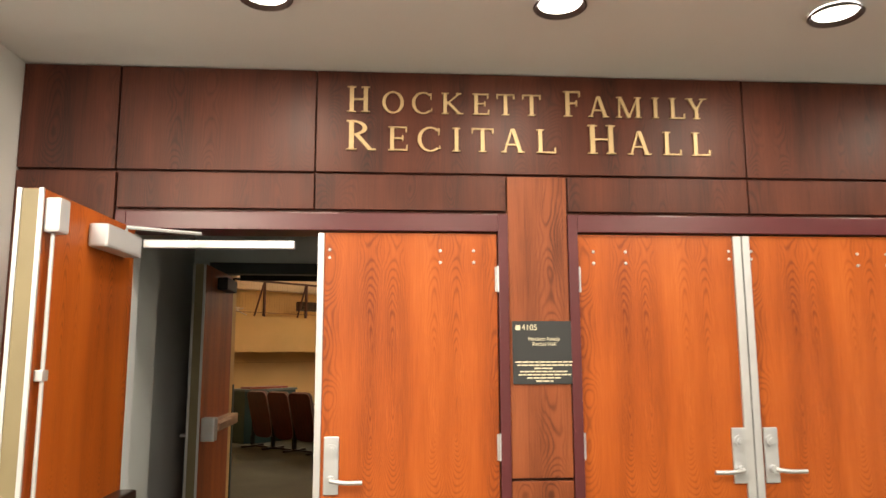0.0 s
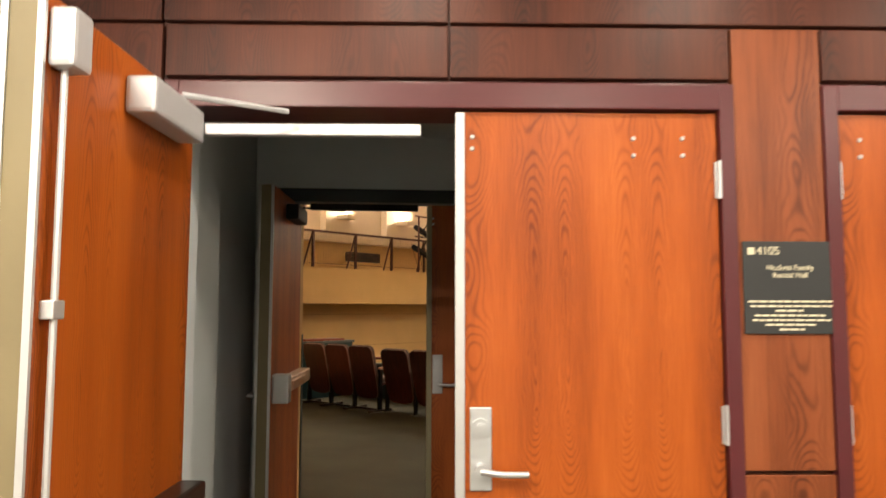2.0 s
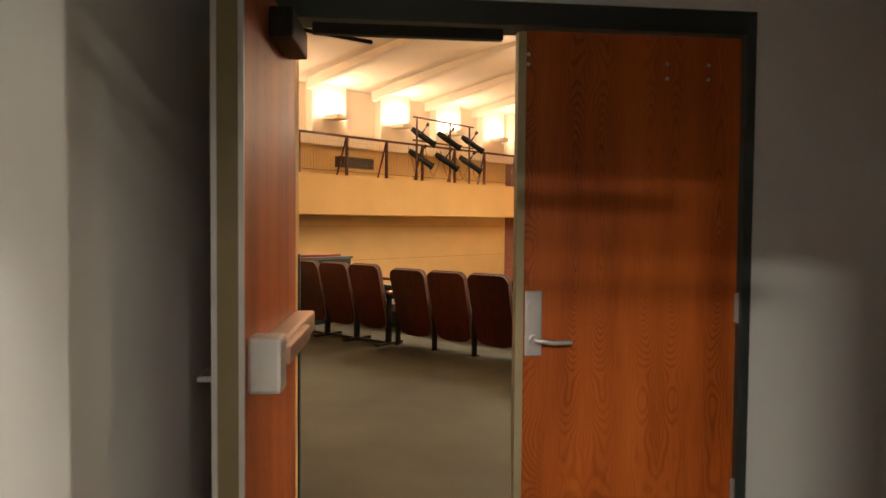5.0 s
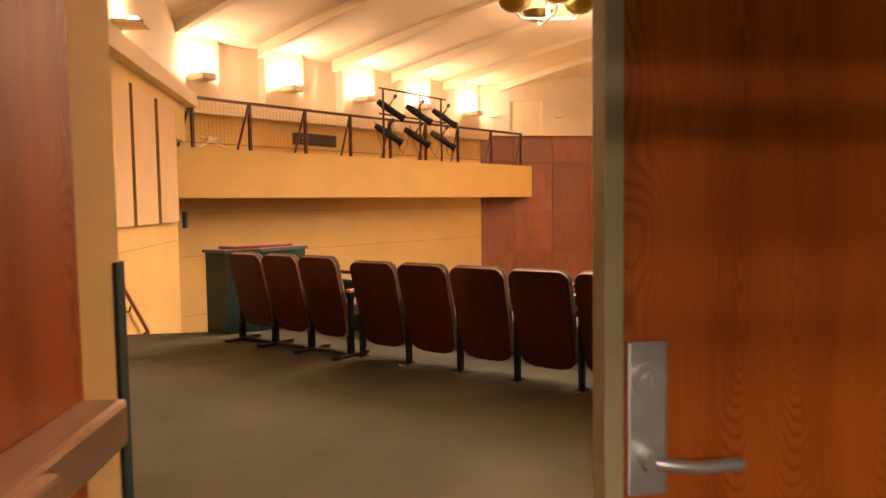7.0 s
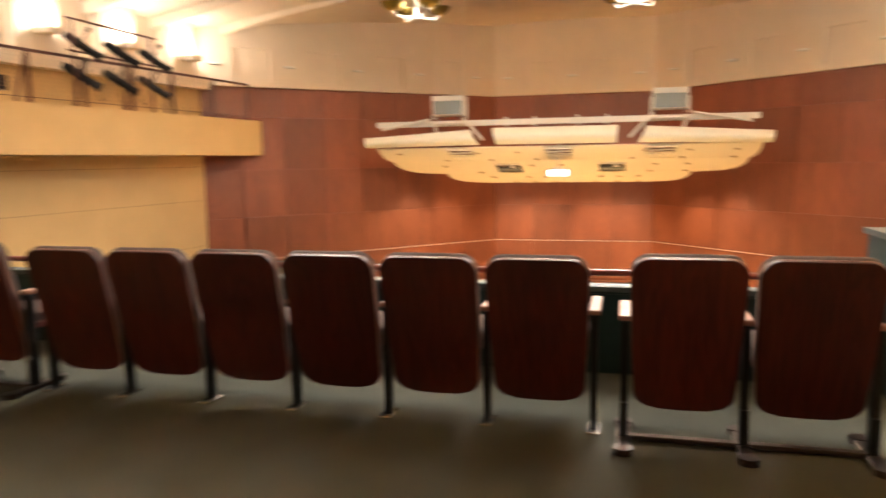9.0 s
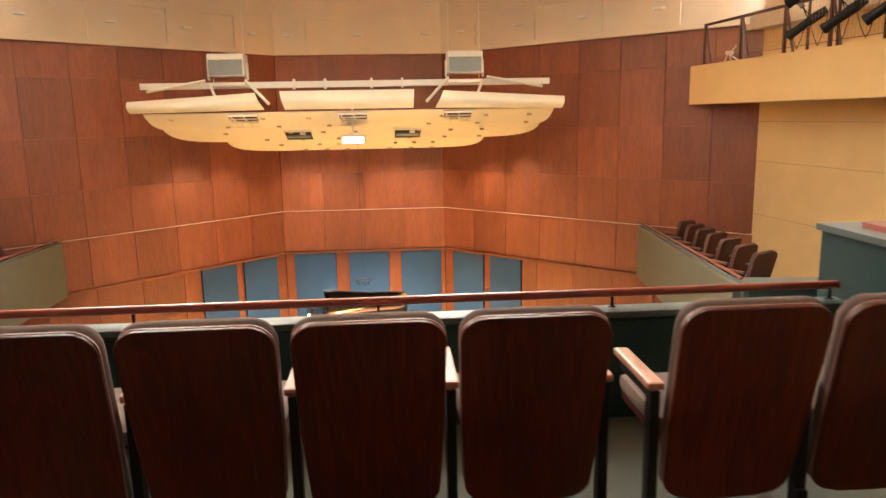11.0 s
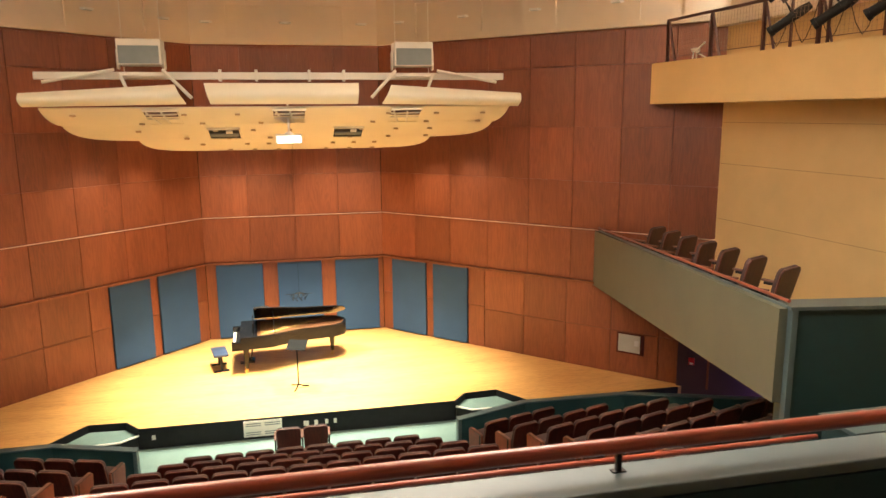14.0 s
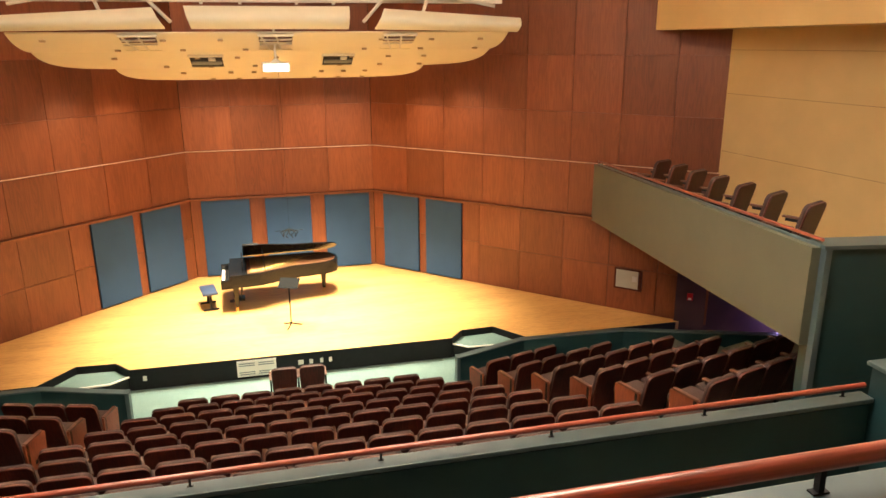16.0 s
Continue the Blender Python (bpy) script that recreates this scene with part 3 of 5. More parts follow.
for z, h, out, mat, lab in ((-1.488, .012, .05, STRIPWOOD, "wood strip along the panelling, paled like a lit top edge"), (-2.905, .06, .10, HALLWOOD, "mahogany moulding above the blue panels"), (3.56, .05, .02, HALLWOOD, "mahogany capping of the panelling")):
    for a, b in zip(CORNERS, CORNERS[1:]):
        m, length = along(a, b)
        bm = fresh()
        block(bm, 0, length, -out, .02, z - h / 2, z + h / 2, bevel=.004)
        solid("trim", bm, mat, lab, "trim", m=HALL @ m)

# ---- cream zone above the panelling, with shallow niches ----


def niche_wall(a, b, spans, out=.10):
    m, length = along(a, b)
    bm = fresh()
    block(bm, 0, length, -out, .04, 3.59, 3.74)
    block(bm, 0, length, -out, .04, 4.68, 6.3)
    edge = 0
    for x0, x1 in list(spans) + [(length, length)]:
        block(bm, edge, x0, -out, .04, 3.74, 4.68)
        edge = x1
    block(bm, 0, length, -out + .075, .02, 3.74, 4.68)
    solid("wall_cornice", bm, CREAM, "cream plaster wall with shallow niches above the panelling", "wall", m=HALL @ m)
    return HALL @ m


def wall_vent(m, x, z, out):
    v = thing("wall_lamp", "small cream wedge-shaped wall fitting between niches", "wall lamp", m @ pose(x, -out, z), "wall fittings")
    bm = fresh()
    prism(bm, [(-.17, 0), (.17, 0), (.12, -.13), (-.12, -.13)], 0, .05)
    part("shade", bm, WHITEMETAL, v)
    part("lens", one_box(-.1, .1, -.09, -.02, -.012, 0), FROST, v)


m = niche_wall((-2.72, 29.7), (2.72, 29.7), ((1.05, 2.12), (3.32, 4.39)))
for x in (.5, 2.72, 4.94):
    wall_vent(m, x, 4.17, .1)
for s in (-1, 1):
    far, near = (s * 10.05, 22.37), (s * 2.72, 29.7)
    ends = (far, near) if s < 0 else (near, far)
    spans = [(1.25 + 2.2 * k, 2.31 + 2.2 * k) for k in range(4)]
    if s > 0:
        spans = [(10.37 - b, 10.37 - a) for a, b in reversed(spans)]
    m = niche_wall(*ends, spans)
    for k in range(5):
        x = .68 + 2.2 * k
        wall_vent(m, x if s < 0 else 10.37 - x, 4.17, .1)

# ---- side walls, lighting balconies ----
for s in (-1, 1):
    far, near = (s * 9.88, 22.59), (s * 11.04, 9.3)
    ends = (near, far) if s < 0 else (far, near)
    m, length = along(*ends)
    bm = fresh()
    block(bm, -.3, length + .1, 0, .2, -3.2, 3.5)
    solid("wall_side_west" if s < 0 else "wall_side_east", bm, YELLOW, "warm yellow painted side wall", "wall", m=HALL @ m)
    for z in (-.95, .35, 1.3):
        solid("trim", one_box(0, length, -.0025, 0, z - .004, z + .004), ACEDGE, "thin reveal line in the yellow wall", "trim", m=HALL @ m)
    bm = fresh()
    block(bm, -.3, length + .1, -.30, .2, 3.45, 3.75)
    block(bm, -.3, length + .1, .0, .2, 3.75, 5.3)
    for y in SCONCES:
        x = (y - 9.3) if s < 0 else (22.59 - y)
        block(bm, x - .55, x + .55, -.28, .05, 3.7, 5.3)
    solid("wall_side_upper", bm, CREAM, "cream upper side wall with pilasters", "wall", m=HALL @ m)
    # balcony slab with a plain fascia
    inner = [(s * 8.52, 23.55), (s * 9.18, 16.0), (s * 9.50, 10.4)]
    bm = fresh()
    prism(bm, inner + [(s * 11.0, 10.4), (s * 10.8, 14.0), (s * 10.1, 22.3), (s * 8.9, 23.56)], *((1.61, 2.60) if s < 0 else (1.74, 2.68)))
    solid("balcony_west" if s < 0 else "balcony_east", bm, YELLOW, "yellow painted lighting balcony along the side wall", "balcony", m=HALL)

# ---- ceiling: a shallow vault with cross beams ----


def vault(x):
    return 5.05 + 1.0 * (1 - (x / 10.3) ** 2)


bm = fresh()
xs = [-10.6 + 21.2 * k / 40 for k in range(41)]
rows = []
for y in (1.5, 30.2):
    rows.append([[bm.verts.new((x, y, vault(max(-10.3, min(10.3, x))) + dz)) for x in xs] for dz in (0, .2)])
for k in range(40):
    a, b = rows[0][0], rows[1][0]
    bm.faces.new((a[k], b[k], b[k + 1], a[k + 1]))
    a, b = rows[0][1], rows[1][1]
    bm.faces.new((a[k], a[k + 1], b[k + 1], b[k]))
bmesh.ops.recalc_face_normals(bm, faces=bm.faces)
solid("ceiling_hall", bm, CEIL, "pale plaster vaulted hall ceiling", "ceiling", m=HALL, smooth=True)
for s in (-1, 1):
    for y in (11.75, 14.05, 16.4, 18.7, 20.9, 23.0):
        bm = fresh()
        for k in range(10):
            xa, xb = 10.2 - .75 * k, 10.2 - .75 * (k + 1)
            d = .26 * (1 - k / 11)
            d2 = .26 * (1 - (k + 1) / 11)
            za, zb = vault(xa), vault(xb)
            vs = [bm.verts.new((s * x, y + dy, z)) for x, zz, dd in ((xa, za, d), (xb, zb, d2)) for dy in (-.09, .09) for z in (zz + .03, zz - dd)]
            bmesh.ops.convex_hull(bm, input=vs)
        solid("ceiling_beam", bm, CEIL, "narrow plaster beam across the ceiling", "beam", m=HALL)
# unseen slab, added over the vault to keep the outside out
solid("roof_side", one_box(-13.0, 13.0, 1.0, 30.4, 6.3, 6.5), CEIL, "unseen slab that closes the gaps beside the vault", "ceiling", m=HALL)
bm = fresh()
block(bm, -13.0, -12.8, 2, 23, -6, 6.4)
block(bm, 12.8, 13.0, 2, 23, -6, 6.4)
solid("wall_outer", bm, CREAM, "plain outer wall", "wall", m=HALL)

# ---- doors ----


def lever(parent, x, z, s, y=-.002, name="handle"):
    """A lock plate with cylinder and lever on the near face; the lever points to s."""
    plate = part(name, one_box(x - .036, x + .036, y - .012, y, z - .17, z + .10, bevel=.005), STEEL, parent, "satin steel lock plate with lever")
    bm = fresh()
    rod(bm, (x, y - .012, z + .035), (x, y - .024, z + .035), .03, seg=16)
    rod(bm, (x, y - .024, z + .035), (x, y - .032, z + .035), .017, seg=14)
    block(bm, x - .003, x + .003, y - .035, y - .031, z + .023, z + .047)
    part("cylinder", bm, STEEL, plate, smooth=True)
    bm = fresh()
    rod(bm, (x, y - .012, z - .10), (x, y - .045, z - .10), .02, seg=14)
    tube(bm, [(x, y - .045, z - .10), (x + s * .03, y - .056, z - .103), (x + s * .07, y - .058, z - .108), (x + s * .15, y - .056, z - .108)], .011, 10)
    part("lever", bm, STEEL, plate, smooth=True)


def hinge(parent, x, z, s):
    bm = fresh()
    rod(bm, (x, -.014, z - .065), (x, -.014, z + .065), .009, seg=10)
    for k in (-.03, .03):
        rod(bm, (x, -.014, z + k - .001), (x, -.014, z + k + .001), .0105, seg=10)
    block(bm, x - .016, x + .016, -.009, -.004, z - .062, z + .062)
    part("hinge", bm, STEEL, parent, smooth=True)


def screws(parent, spots, y=-.003):
    for x, z in spots:
        bm = fresh()
        rod(bm, (x, y + .002, z), (x, y - .003, z), .0085, .006, seg=10)
        part("screw_cap", bm, ALU, parent, "small bright bolt head")


def push_bar(parent, x0, x1, z, face, bar=BRONZE):
    """A crash bar on the face y = face, latch case at the free end x1."""
    d = -1 if x1 > x0 else 1
    bm = fresh()
    lo, hi = sorted((x0, x1 + d * .12))
    block(bm, lo, hi, face - .085, face, z - .05, z + .035, bevel=.012)
    base = part("push_bar", bm, bar, parent, "bronze crash bar")
    bm = fresh()
    lo, hi = sorted((x0 + (x1 - x0) * .35, x1 + d * .14))
    block(bm, lo, hi, face - .108, face - .08, z - .035, z + .022, bevel=.008)
    part("press_pad", bm, bar, base)
    lo, hi = sorted((x1 + d * .12, x1 - d * -.015))
    part("latch_case", one_box(lo, hi, face - .10, face, z - .10, z + .07, bevel=.012), STEEL, base, "satin steel latch case")


def leaf(name, label, m, width, material, height=2.172, edge=EDGE, thick=.046):
    """A flush door: hinged at x = 0, running along x; near face y = 0."""
    d = thing(name, label, "door", m, kind="structure")
    part("slab", one_box(0, width, 0, thick, .012, height, bevel=.002), material, d)
    part("edge_band", one_box(width - .0005, width + .0025, .002, thick - .002, .014, height - .002), edge, d, "painted door edge")
    return d


# outer pair, east leaf shut
d = leaf("door_1", "closed orange-brown oak veneer door with steel lever", ENT @ pose(-.64, .012, 0), .868, DOOR)
for c in list(d.children):
    if c.name.startswith("edge_band"):
        c.matrix_basis = pose(-.868, 0, 0)
part("astragal", one_box(-.028, .004, -.012, .02, .012, 2.168, bevel=.003), ALU, d, "white metal strip down the meeting edge")
lever(d, .056, 1.08, 1)
hinge(d, .872, 1.94, 1)
hinge(d, .872, 1.12, 1)
hinge(d, .872, .3, 1)
screws(d, [(.03, 2.085), (.03, 2.045), (.581, 2.083), (.581, 2.024), (.75, 2.084), (.75, 2.025)])

# second pair, both leaves shut
for k, x in enumerate((.645, 1.537)):
    d = leaf("door_2" if k == 0 else "door_3", "closed orange-brown oak veneer door with steel lever", ENT @ pose(x, .012, 0), .858 if k == 0 else .91, DOOR)
    if k == 0:
        part("astragal", one_box(.816, .858, -.014, .02, .012, 2.168, bevel=.003), ALU, d, "white metal strip down the meeting edge")
        lever(d, .785, 1.10, -1)
        hinge(d, -.006, 1.94, 1)
        hinge(d, -.006, 1.12, 1)
        screws(d, [(.08, 2.083), (.08, 2.024), (.248, 2.084), (.248, 2.025), (.795, 2.09), (.795, 2.05)])
    else:
        part("astragal", one_box(-.029, .008, -.02, .02, .012, 2.168, bevel=.003), ALU, d, "white metal strip down the meeting edge")
        lever(d, .056, 1.10, 1)
        hinge(d, .916, 1.94, 1)
        screws(d, [(.022, 2.09), (.022, 2.05), (.60, 2.08), (.60, 2.02), (.76, 2.08), (.76, 2.02)])


def opened_leaf(name, label, m, material, closer_material, bar, rodded, width=.868, height=2.172, closer_x=.13):
    """A leaf swung back against the way in; its inner face, with bar and closer, looks along -y."""
    d = leaf(name, label, m, width, material, height=height, thick=.085)
    for a, b in ((-.004, .012), (.073, .089)):
        part("edge_strip", one_box(width - .002, width + .008, a, b, .012, height), ALU, d, "white metal edge strip")
    push_bar(d, .02, width - .03, .93 if rodded else 1.04, 0, bar)
    if rodded:
        bm = fresh()
        rod(bm, (width - .045, -.022, 1.0), (width - .045, -.022, height - .1), .008, seg=8)
        part("vertical_rod", bm, ALU, d, "slim vertical latch rod", smooth=True)
        part("top_latch", one_box(width - .09, width - .01, -.06, 0, height - .16, height - .03, bevel=.012), SILVER, d, "silver top latch case")
        part("rod_guide", one_box(width - .07, width - .025, -.032, 0, 1.48, 1.52, bevel=.004), ALU, d)
    case = part("door_closer", one_box(closer_x, closer_x + .37, -.085, -.002, height - .16, height - .06, bevel=.012), closer_material, d, "door closer case")
    bm = fresh()
    tube(bm, [(.22, -.045, height - .055), (.22, -.045, height - .03), (.02, -.32, height - .026)], .009, 6)
    part("closer_arm", bm, closer_material, case)
    for c in d.children_recursive:
        c.data.transform(Matrix.Diagonal((1, -1, 1, 1)))
        c.data.flip_normals()
    return d


opened_leaf("door_4", "orange-brown oak veneer door standing wide open", ENT @ pose(-1.538, -.04, 0, 0, 0, -91.6), DOOR, SILVER, BRONZE, True)
# inner pair
d = leaf("door_5", "closed dark oak veneer door with steel lever", INN @ pose(-.062, -.004, 0), .945, DOOR2, height=2.235)
lever(d, .062, 1.075, 1, y=-.001)
part("astragal", one_box(-.014, .02, -.01, .05, .012, 2.23, bevel=.003), EDGE_LIT, d, "olive painted meeting edge")
hinge(d, .952, 1.1, 1)
hinge(d, .952, .3, 1)
screws(d, [(.03, 2.14), (.03, 2.10), (.03, .10), (.03, .06), (.62, 2.12), (.62, 2.06), (.80, 2.12), (.80, 2.06)])
d = opened_leaf("door_6", "dark oak veneer door standing open into the vestibule", INN @ pose(-.985, .21, 0, 0, 0, -93.1), DOOR2, BLACK, COPPER, False, width=1.0, height=2.235, closer_x=.26)
bm = fresh()
tube(bm, [(.94, -.085, .985), (.94, -.14, .985), (.87, -.145, .985), (.81, -.145, .985)], .010, 8)
part("handle", bm, STEEL, d, "steel lever on the far face", smooth=True)

# closer tracks over the open leaves
bm = fresh()
block(bm, -1.52, -.785, .02, .055, 2.09, 2.13, bevel=.004)
solid("closer_track", bm, ALU, "white closer track under the door head", "door closer", m=ENT)
bm = fresh()
block(bm, -.90, -.14, -.02, .02, 2.19, 2.235, bevel=.004)
solid("closer_track", bm, BLACK, "dark closer track under the inner door head", "door closer", m=INN)

# ---- lobby downlights ----
# the rear rows are added fixtures, matching the unseen fill lamps
for u, v, watts in DOWNLIGHTS:
    l = thing("downlight", "round recessed ceiling downlight with a dark trim ring", "ceiling light", ENT @ pose(u, v, 3.02), "lobby downlights")
    bm = fresh()
    bmesh.ops.create_cone(bm, cap_ends=False, segments=32, radius1=.112, radius2=.094, depth=.02, matrix=Matrix.Translation((0, 0, -.011)))
    bmesh.ops.solidify(bm, geom=bm.faces[:], thickness=.008)
    part("trim_ring", bm, BRONZE, l, "dark bronze trim ring", smooth=True)
    bm = fresh()
    rod(bm, (0, 0, -.006), (0, 0, -.002), .096, seg=32)
    part("lens", bm, DOWNLIGHT, l)

# ---- signs ----


def words(text, size, m, material, name, parent=None, depth=.004, align="LEFT", spacing=1.0, bold=0.0, wide=None):
    c = bpy.data.curves.new(name, "FONT")
    c.body, c.size, c.extrude, c.align_x, c.space_character, c.offset = text, size, depth, align, spacing, bold
    ob = bpy.data.objects.new(name, c)
    dg = bpy.context.evaluated_depsgraph_get()
    me = bpy.data.meshes.new_from_object(ob.evaluated_get(dg))
    bpy.data.objects.remove(ob)
    if wide:
        w = max(v.co.x for v in me.vertices) - min(v.co.x for v in me.vertices)
        for v in me.vertices:
            v.co.x *= wide / w
    me.materials.clear()
    me.materials.append(material)
    o = new(name, me)
    o.matrix_basis = m
    if parent:
        o.parent = parent
    return o


def roman(ch, w, h):
    """A Roman capital w wide and h high, centred on x, with thick and thin strokes and serifs."""
    bm = fresh()
    T, n, f = h * .155, h * .06, h * .045
    L, R = -w / 2, w / 2
    sw = T * .55

    def bar(x0, x1, z0, z1):
        prism(bm, [(x0, z0), (x1, z0), (x1, z1), (x0, z1)], -.004, .006)

    def stem(x, z0=0.0, z1=None, wide=T, foot=True, head=True):
        z1 = h if z1 is None else z1
        bar(x - wide / 2, x + wide / 2, z0, z1)
        for on, z in ((foot, z0), (head, z1 - f)):
            if on:
                bar(x - wide / 2 - sw, x + wide / 2 + sw, z + .0006, z + f - .0006)

    def slant(x0, z0, x1, z1, wide):
        prism(bm, [(x0 - wide / 2, z0), (x0 + wide / 2, z0), (x1 + wide / 2, z1), (x1 - wide / 2, z1)], -.0035, .0055)

    def bow(cx, cz, rx, rz, a0, a1, steps=22):
        for k in range(steps):
            q = [radians(a0 + (a1 - a0) * (k + j) / steps) for j in (0, 1)]
            o = [(cx + rx * math.cos(a), cz + rz * math.sin(a)) for a in q]
            i = [(cx + (rx - T * .95) * math.cos(a), cz + (rz - n) * math.sin(a)) for a in q]
            prism(bm, [o[0], o[1], i[1], i[0]], -.003, .005)

    edge = T / 2 + sw
    if ch == "H":
        stem(L + edge), stem(R - edge), bar(L + edge, R - edge, h * .47, h * .47 + n)
    elif ch == "I":
        stem(0)
    elif ch == "T":
        stem(0, head=False), bar(L, R, h - n, h), bar(L, L + n, h * .78, h), bar(R - n, R, h * .78, h)
    elif ch == "L":
        stem(L + edge), bar(L + edge, R, 0, n), bar(R - n, R, 0, h * .24)
    elif ch in "EF":
        stem(L + edge), bar(L + edge, R - w * .04, h - n, h), bar(R - w * .04 - n, R - w * .04, h * .78, h)
        bar(L + edge, R - w * .22, h * .49, h * .49 + n), bar(R - w * .22 - n, R - w * .22, h * .41, h * .64)
        if ch == "E":
            bar(L + edge, R, 0, n), bar(R - n, R, 0, h * .24)
    elif ch == "K":
        stem(L + edge)
        slant(L + edge, h * .42, R - T, h, n * 1.4), slant(R - T, 0, L + edge + w * .12, h * .58, T)
        bar(R - T - edge, R, 0, f), bar(R - T - edge, R - sw, h - f, h)
    elif ch == "A":
        slant(L + sw + n, 0, -T * .2, h, n * 1.4), slant(R - edge, 0, T * .1, h, T)
        bar(L + w * .2, R - w * .24, h * .3, h * .3 + n), bar(L, L + 2 * sw + n, 0, f), bar(R - 2 * edge + sw * .4, R, 0, f)
    elif ch == "Y":
        stem(0, 0, h * .48, head=False), slant(0, h * .4, L + edge, h, T), slant(0, h * .44, R - edge, h, n * 1.4)
        bar(L, L + 2 * edge, h - f, h), bar(R - 2 * edge, R, h - f, h)
    elif ch == "M":
        slant(L + edge * .8, 0, L + edge * 1.1, h, n * 1.3), stem(R - edge)
        slant(0, 0, L + edge * 1.2, h, T * .95), slant(0, 0, R - edge, h, n * 1.3)
        bar(L, L + 1.6 * edge, 0, f), bar(L + .2 * edge, L + edge * 1.6, h - f, h)
    elif ch == "O":
        bow(0, h / 2, w / 2, h * .52, 0, 360, 40)
    elif ch == "C":
        bow(w * .06, h / 2, w * .56, h * .52, 48, 312, 32)
        bar(R - w * .09, R - w * .03, h * .68, h * .96), bar(R - w * .05, R, h * .10, h * .24)
    elif ch == "R":
        stem(L + edge), bow(L + edge, h * .745, w * .54, h * .255, -90, 90, 20)
        slant(R - T * .9, 0, L + edge + w * .18, h * .52, T), bar(R - T * 1.6, R + T * .1, 0, f)
    return bm


title = thing("wall_lettering", "brass serif letters naming the recital hall on dark oak", "sign", ENT)
for z, big, small, spots in ((2.793, .138, .113, (("H", -.476, .116), ("O", -.301, .110), ("C", -.152, .104), ("K", .005, .112), ("E", .153, .086), ("T", .282, .094), ("T", .419, .096),
                                                  ("F", .634, .094), ("A", .773, .110), ("M", .936, .136), ("I", 1.08, .042), ("L", 1.197, .084), ("Y", 1.302, .112))),
                             (2.594, .156, .126, (("R", -.463, .146), ("E", -.275, .100), ("C", -.116, .116), ("I", .025, .054), ("T", .160, .114), ("A", .316, .122), ("L", .491, .102),
                                                  ("H", .785, .148), ("A", .984, .124), ("L", 1.161, .098), ("L", 1.316, .098)))):
    for k, (ch, x, w) in enumerate(spots):
        o = part("letter", roman(ch, w, big if ch == spots[0][0] and k == 0 or ch in "FH" and k > 5 else small), LETTER, title)
        o.matrix_basis = pose(x, -.006, z, 90, 0, 0)

sign = thing("room_sign", "charcoal room sign with cream lettering on the oak pillar", "sign", ENT @ pose(.455, -.002, 1.575))
part("board", one_box(-.158, .158, -.008, 0, -.155, .155, bevel=.002), PLAQUE, sign)
F = lambda x, z: pose(x, -.009, z, 90, 0, 0)
part("emblem", one_box(-.142, -.119, -.0105, -.008, .110, .134), CREAMINK, sign)
words("4105", .040, F(-.112, .110), CREAMINK, "number", sign, .001)
words("Hockett Family", .026, F(-.0, .058), CREAMINK, "line", sign, .001, "CENTER")
words("Recital Hall", .026, F(-.0, .033), CREAMINK, "line", sign, .001, "CENTER")
for k, w in enumerate((.29, .274, .105, .248, .262, .175, .085)):
    x = -w / 2
    random.seed(k)
    while x < w / 2 - .01:
        l = random.uniform(.014, .034)
        part("word", one_box(x, min(w / 2, x + l), -.0095, -.008, -.05 - .0155 * k, -.0435 - .0155 * k), CREAMINK, sign)
        x += l + .005

# ---- seats of the hall ----


def seat_outline(w, h, top=.085, low=.13, n=6):
    """The back's outline in x and height: round shoulders, sagging lower edge."""
    pts = []
    for cx, cz, r, a0 in ((w / 2 - top, h - top, top, 0), (-w / 2 + top, h - top, top, 90)):
        for k in range(n + 1):
            a = radians(a0 + 90 * k / n)
            pts.append((cx + r * math.cos(a), cz + r * math.sin(a)))
    pts.append((-w / 2 + .008, h * .45))
    w2 = w - .045
    for k in range(n + 1):
        a = radians(180 + 90 * k / n)
        pts.append((-w2 / 2 + .09 + .09 * math.cos(a), .10 + .085 * math.sin(a)))
    pts.extend(((-w / 4, .007), (0, .003), (w / 4, .007)))
    for k in range(n + 1):
        a = radians(270 + 90 * k / n)
        pts.append((w2 / 2 - .09 + .09 * math.cos(a), .10 + .085 * math.sin(a)))
    pts.append((w / 2 - .008, h * .45))
    return pts


def slab_of(pts, y0, y1, round_=0.0):
    bm = fresh()
    back = [bm.verts.new((x, y0, z)) for x, z in pts]
    front = [bm.verts.new((x, y1, z)) for x, z in pts]
    bm.faces.new(back)
    bm.faces.new(front[::-1])
    n = len(pts)
    for i in range(n):
        bm.faces.new((back[i], front[i], front[(i + 1) % n], back[(i + 1) % n]))
    bmesh.ops.recalc_face_normals(bm, faces=bm.faces)
    if round_:
        rim = [e for e in bm.edges if len({round(v.co.y, 4) for v in e.verts}) == 1]
        bmesh.ops.bevel(bm, geom=rim, offset=round_, segments=2, affect="EDGES", profile=.5)
    return bm


LEAN = pose(0, .035, .132, 14, 0, 0)


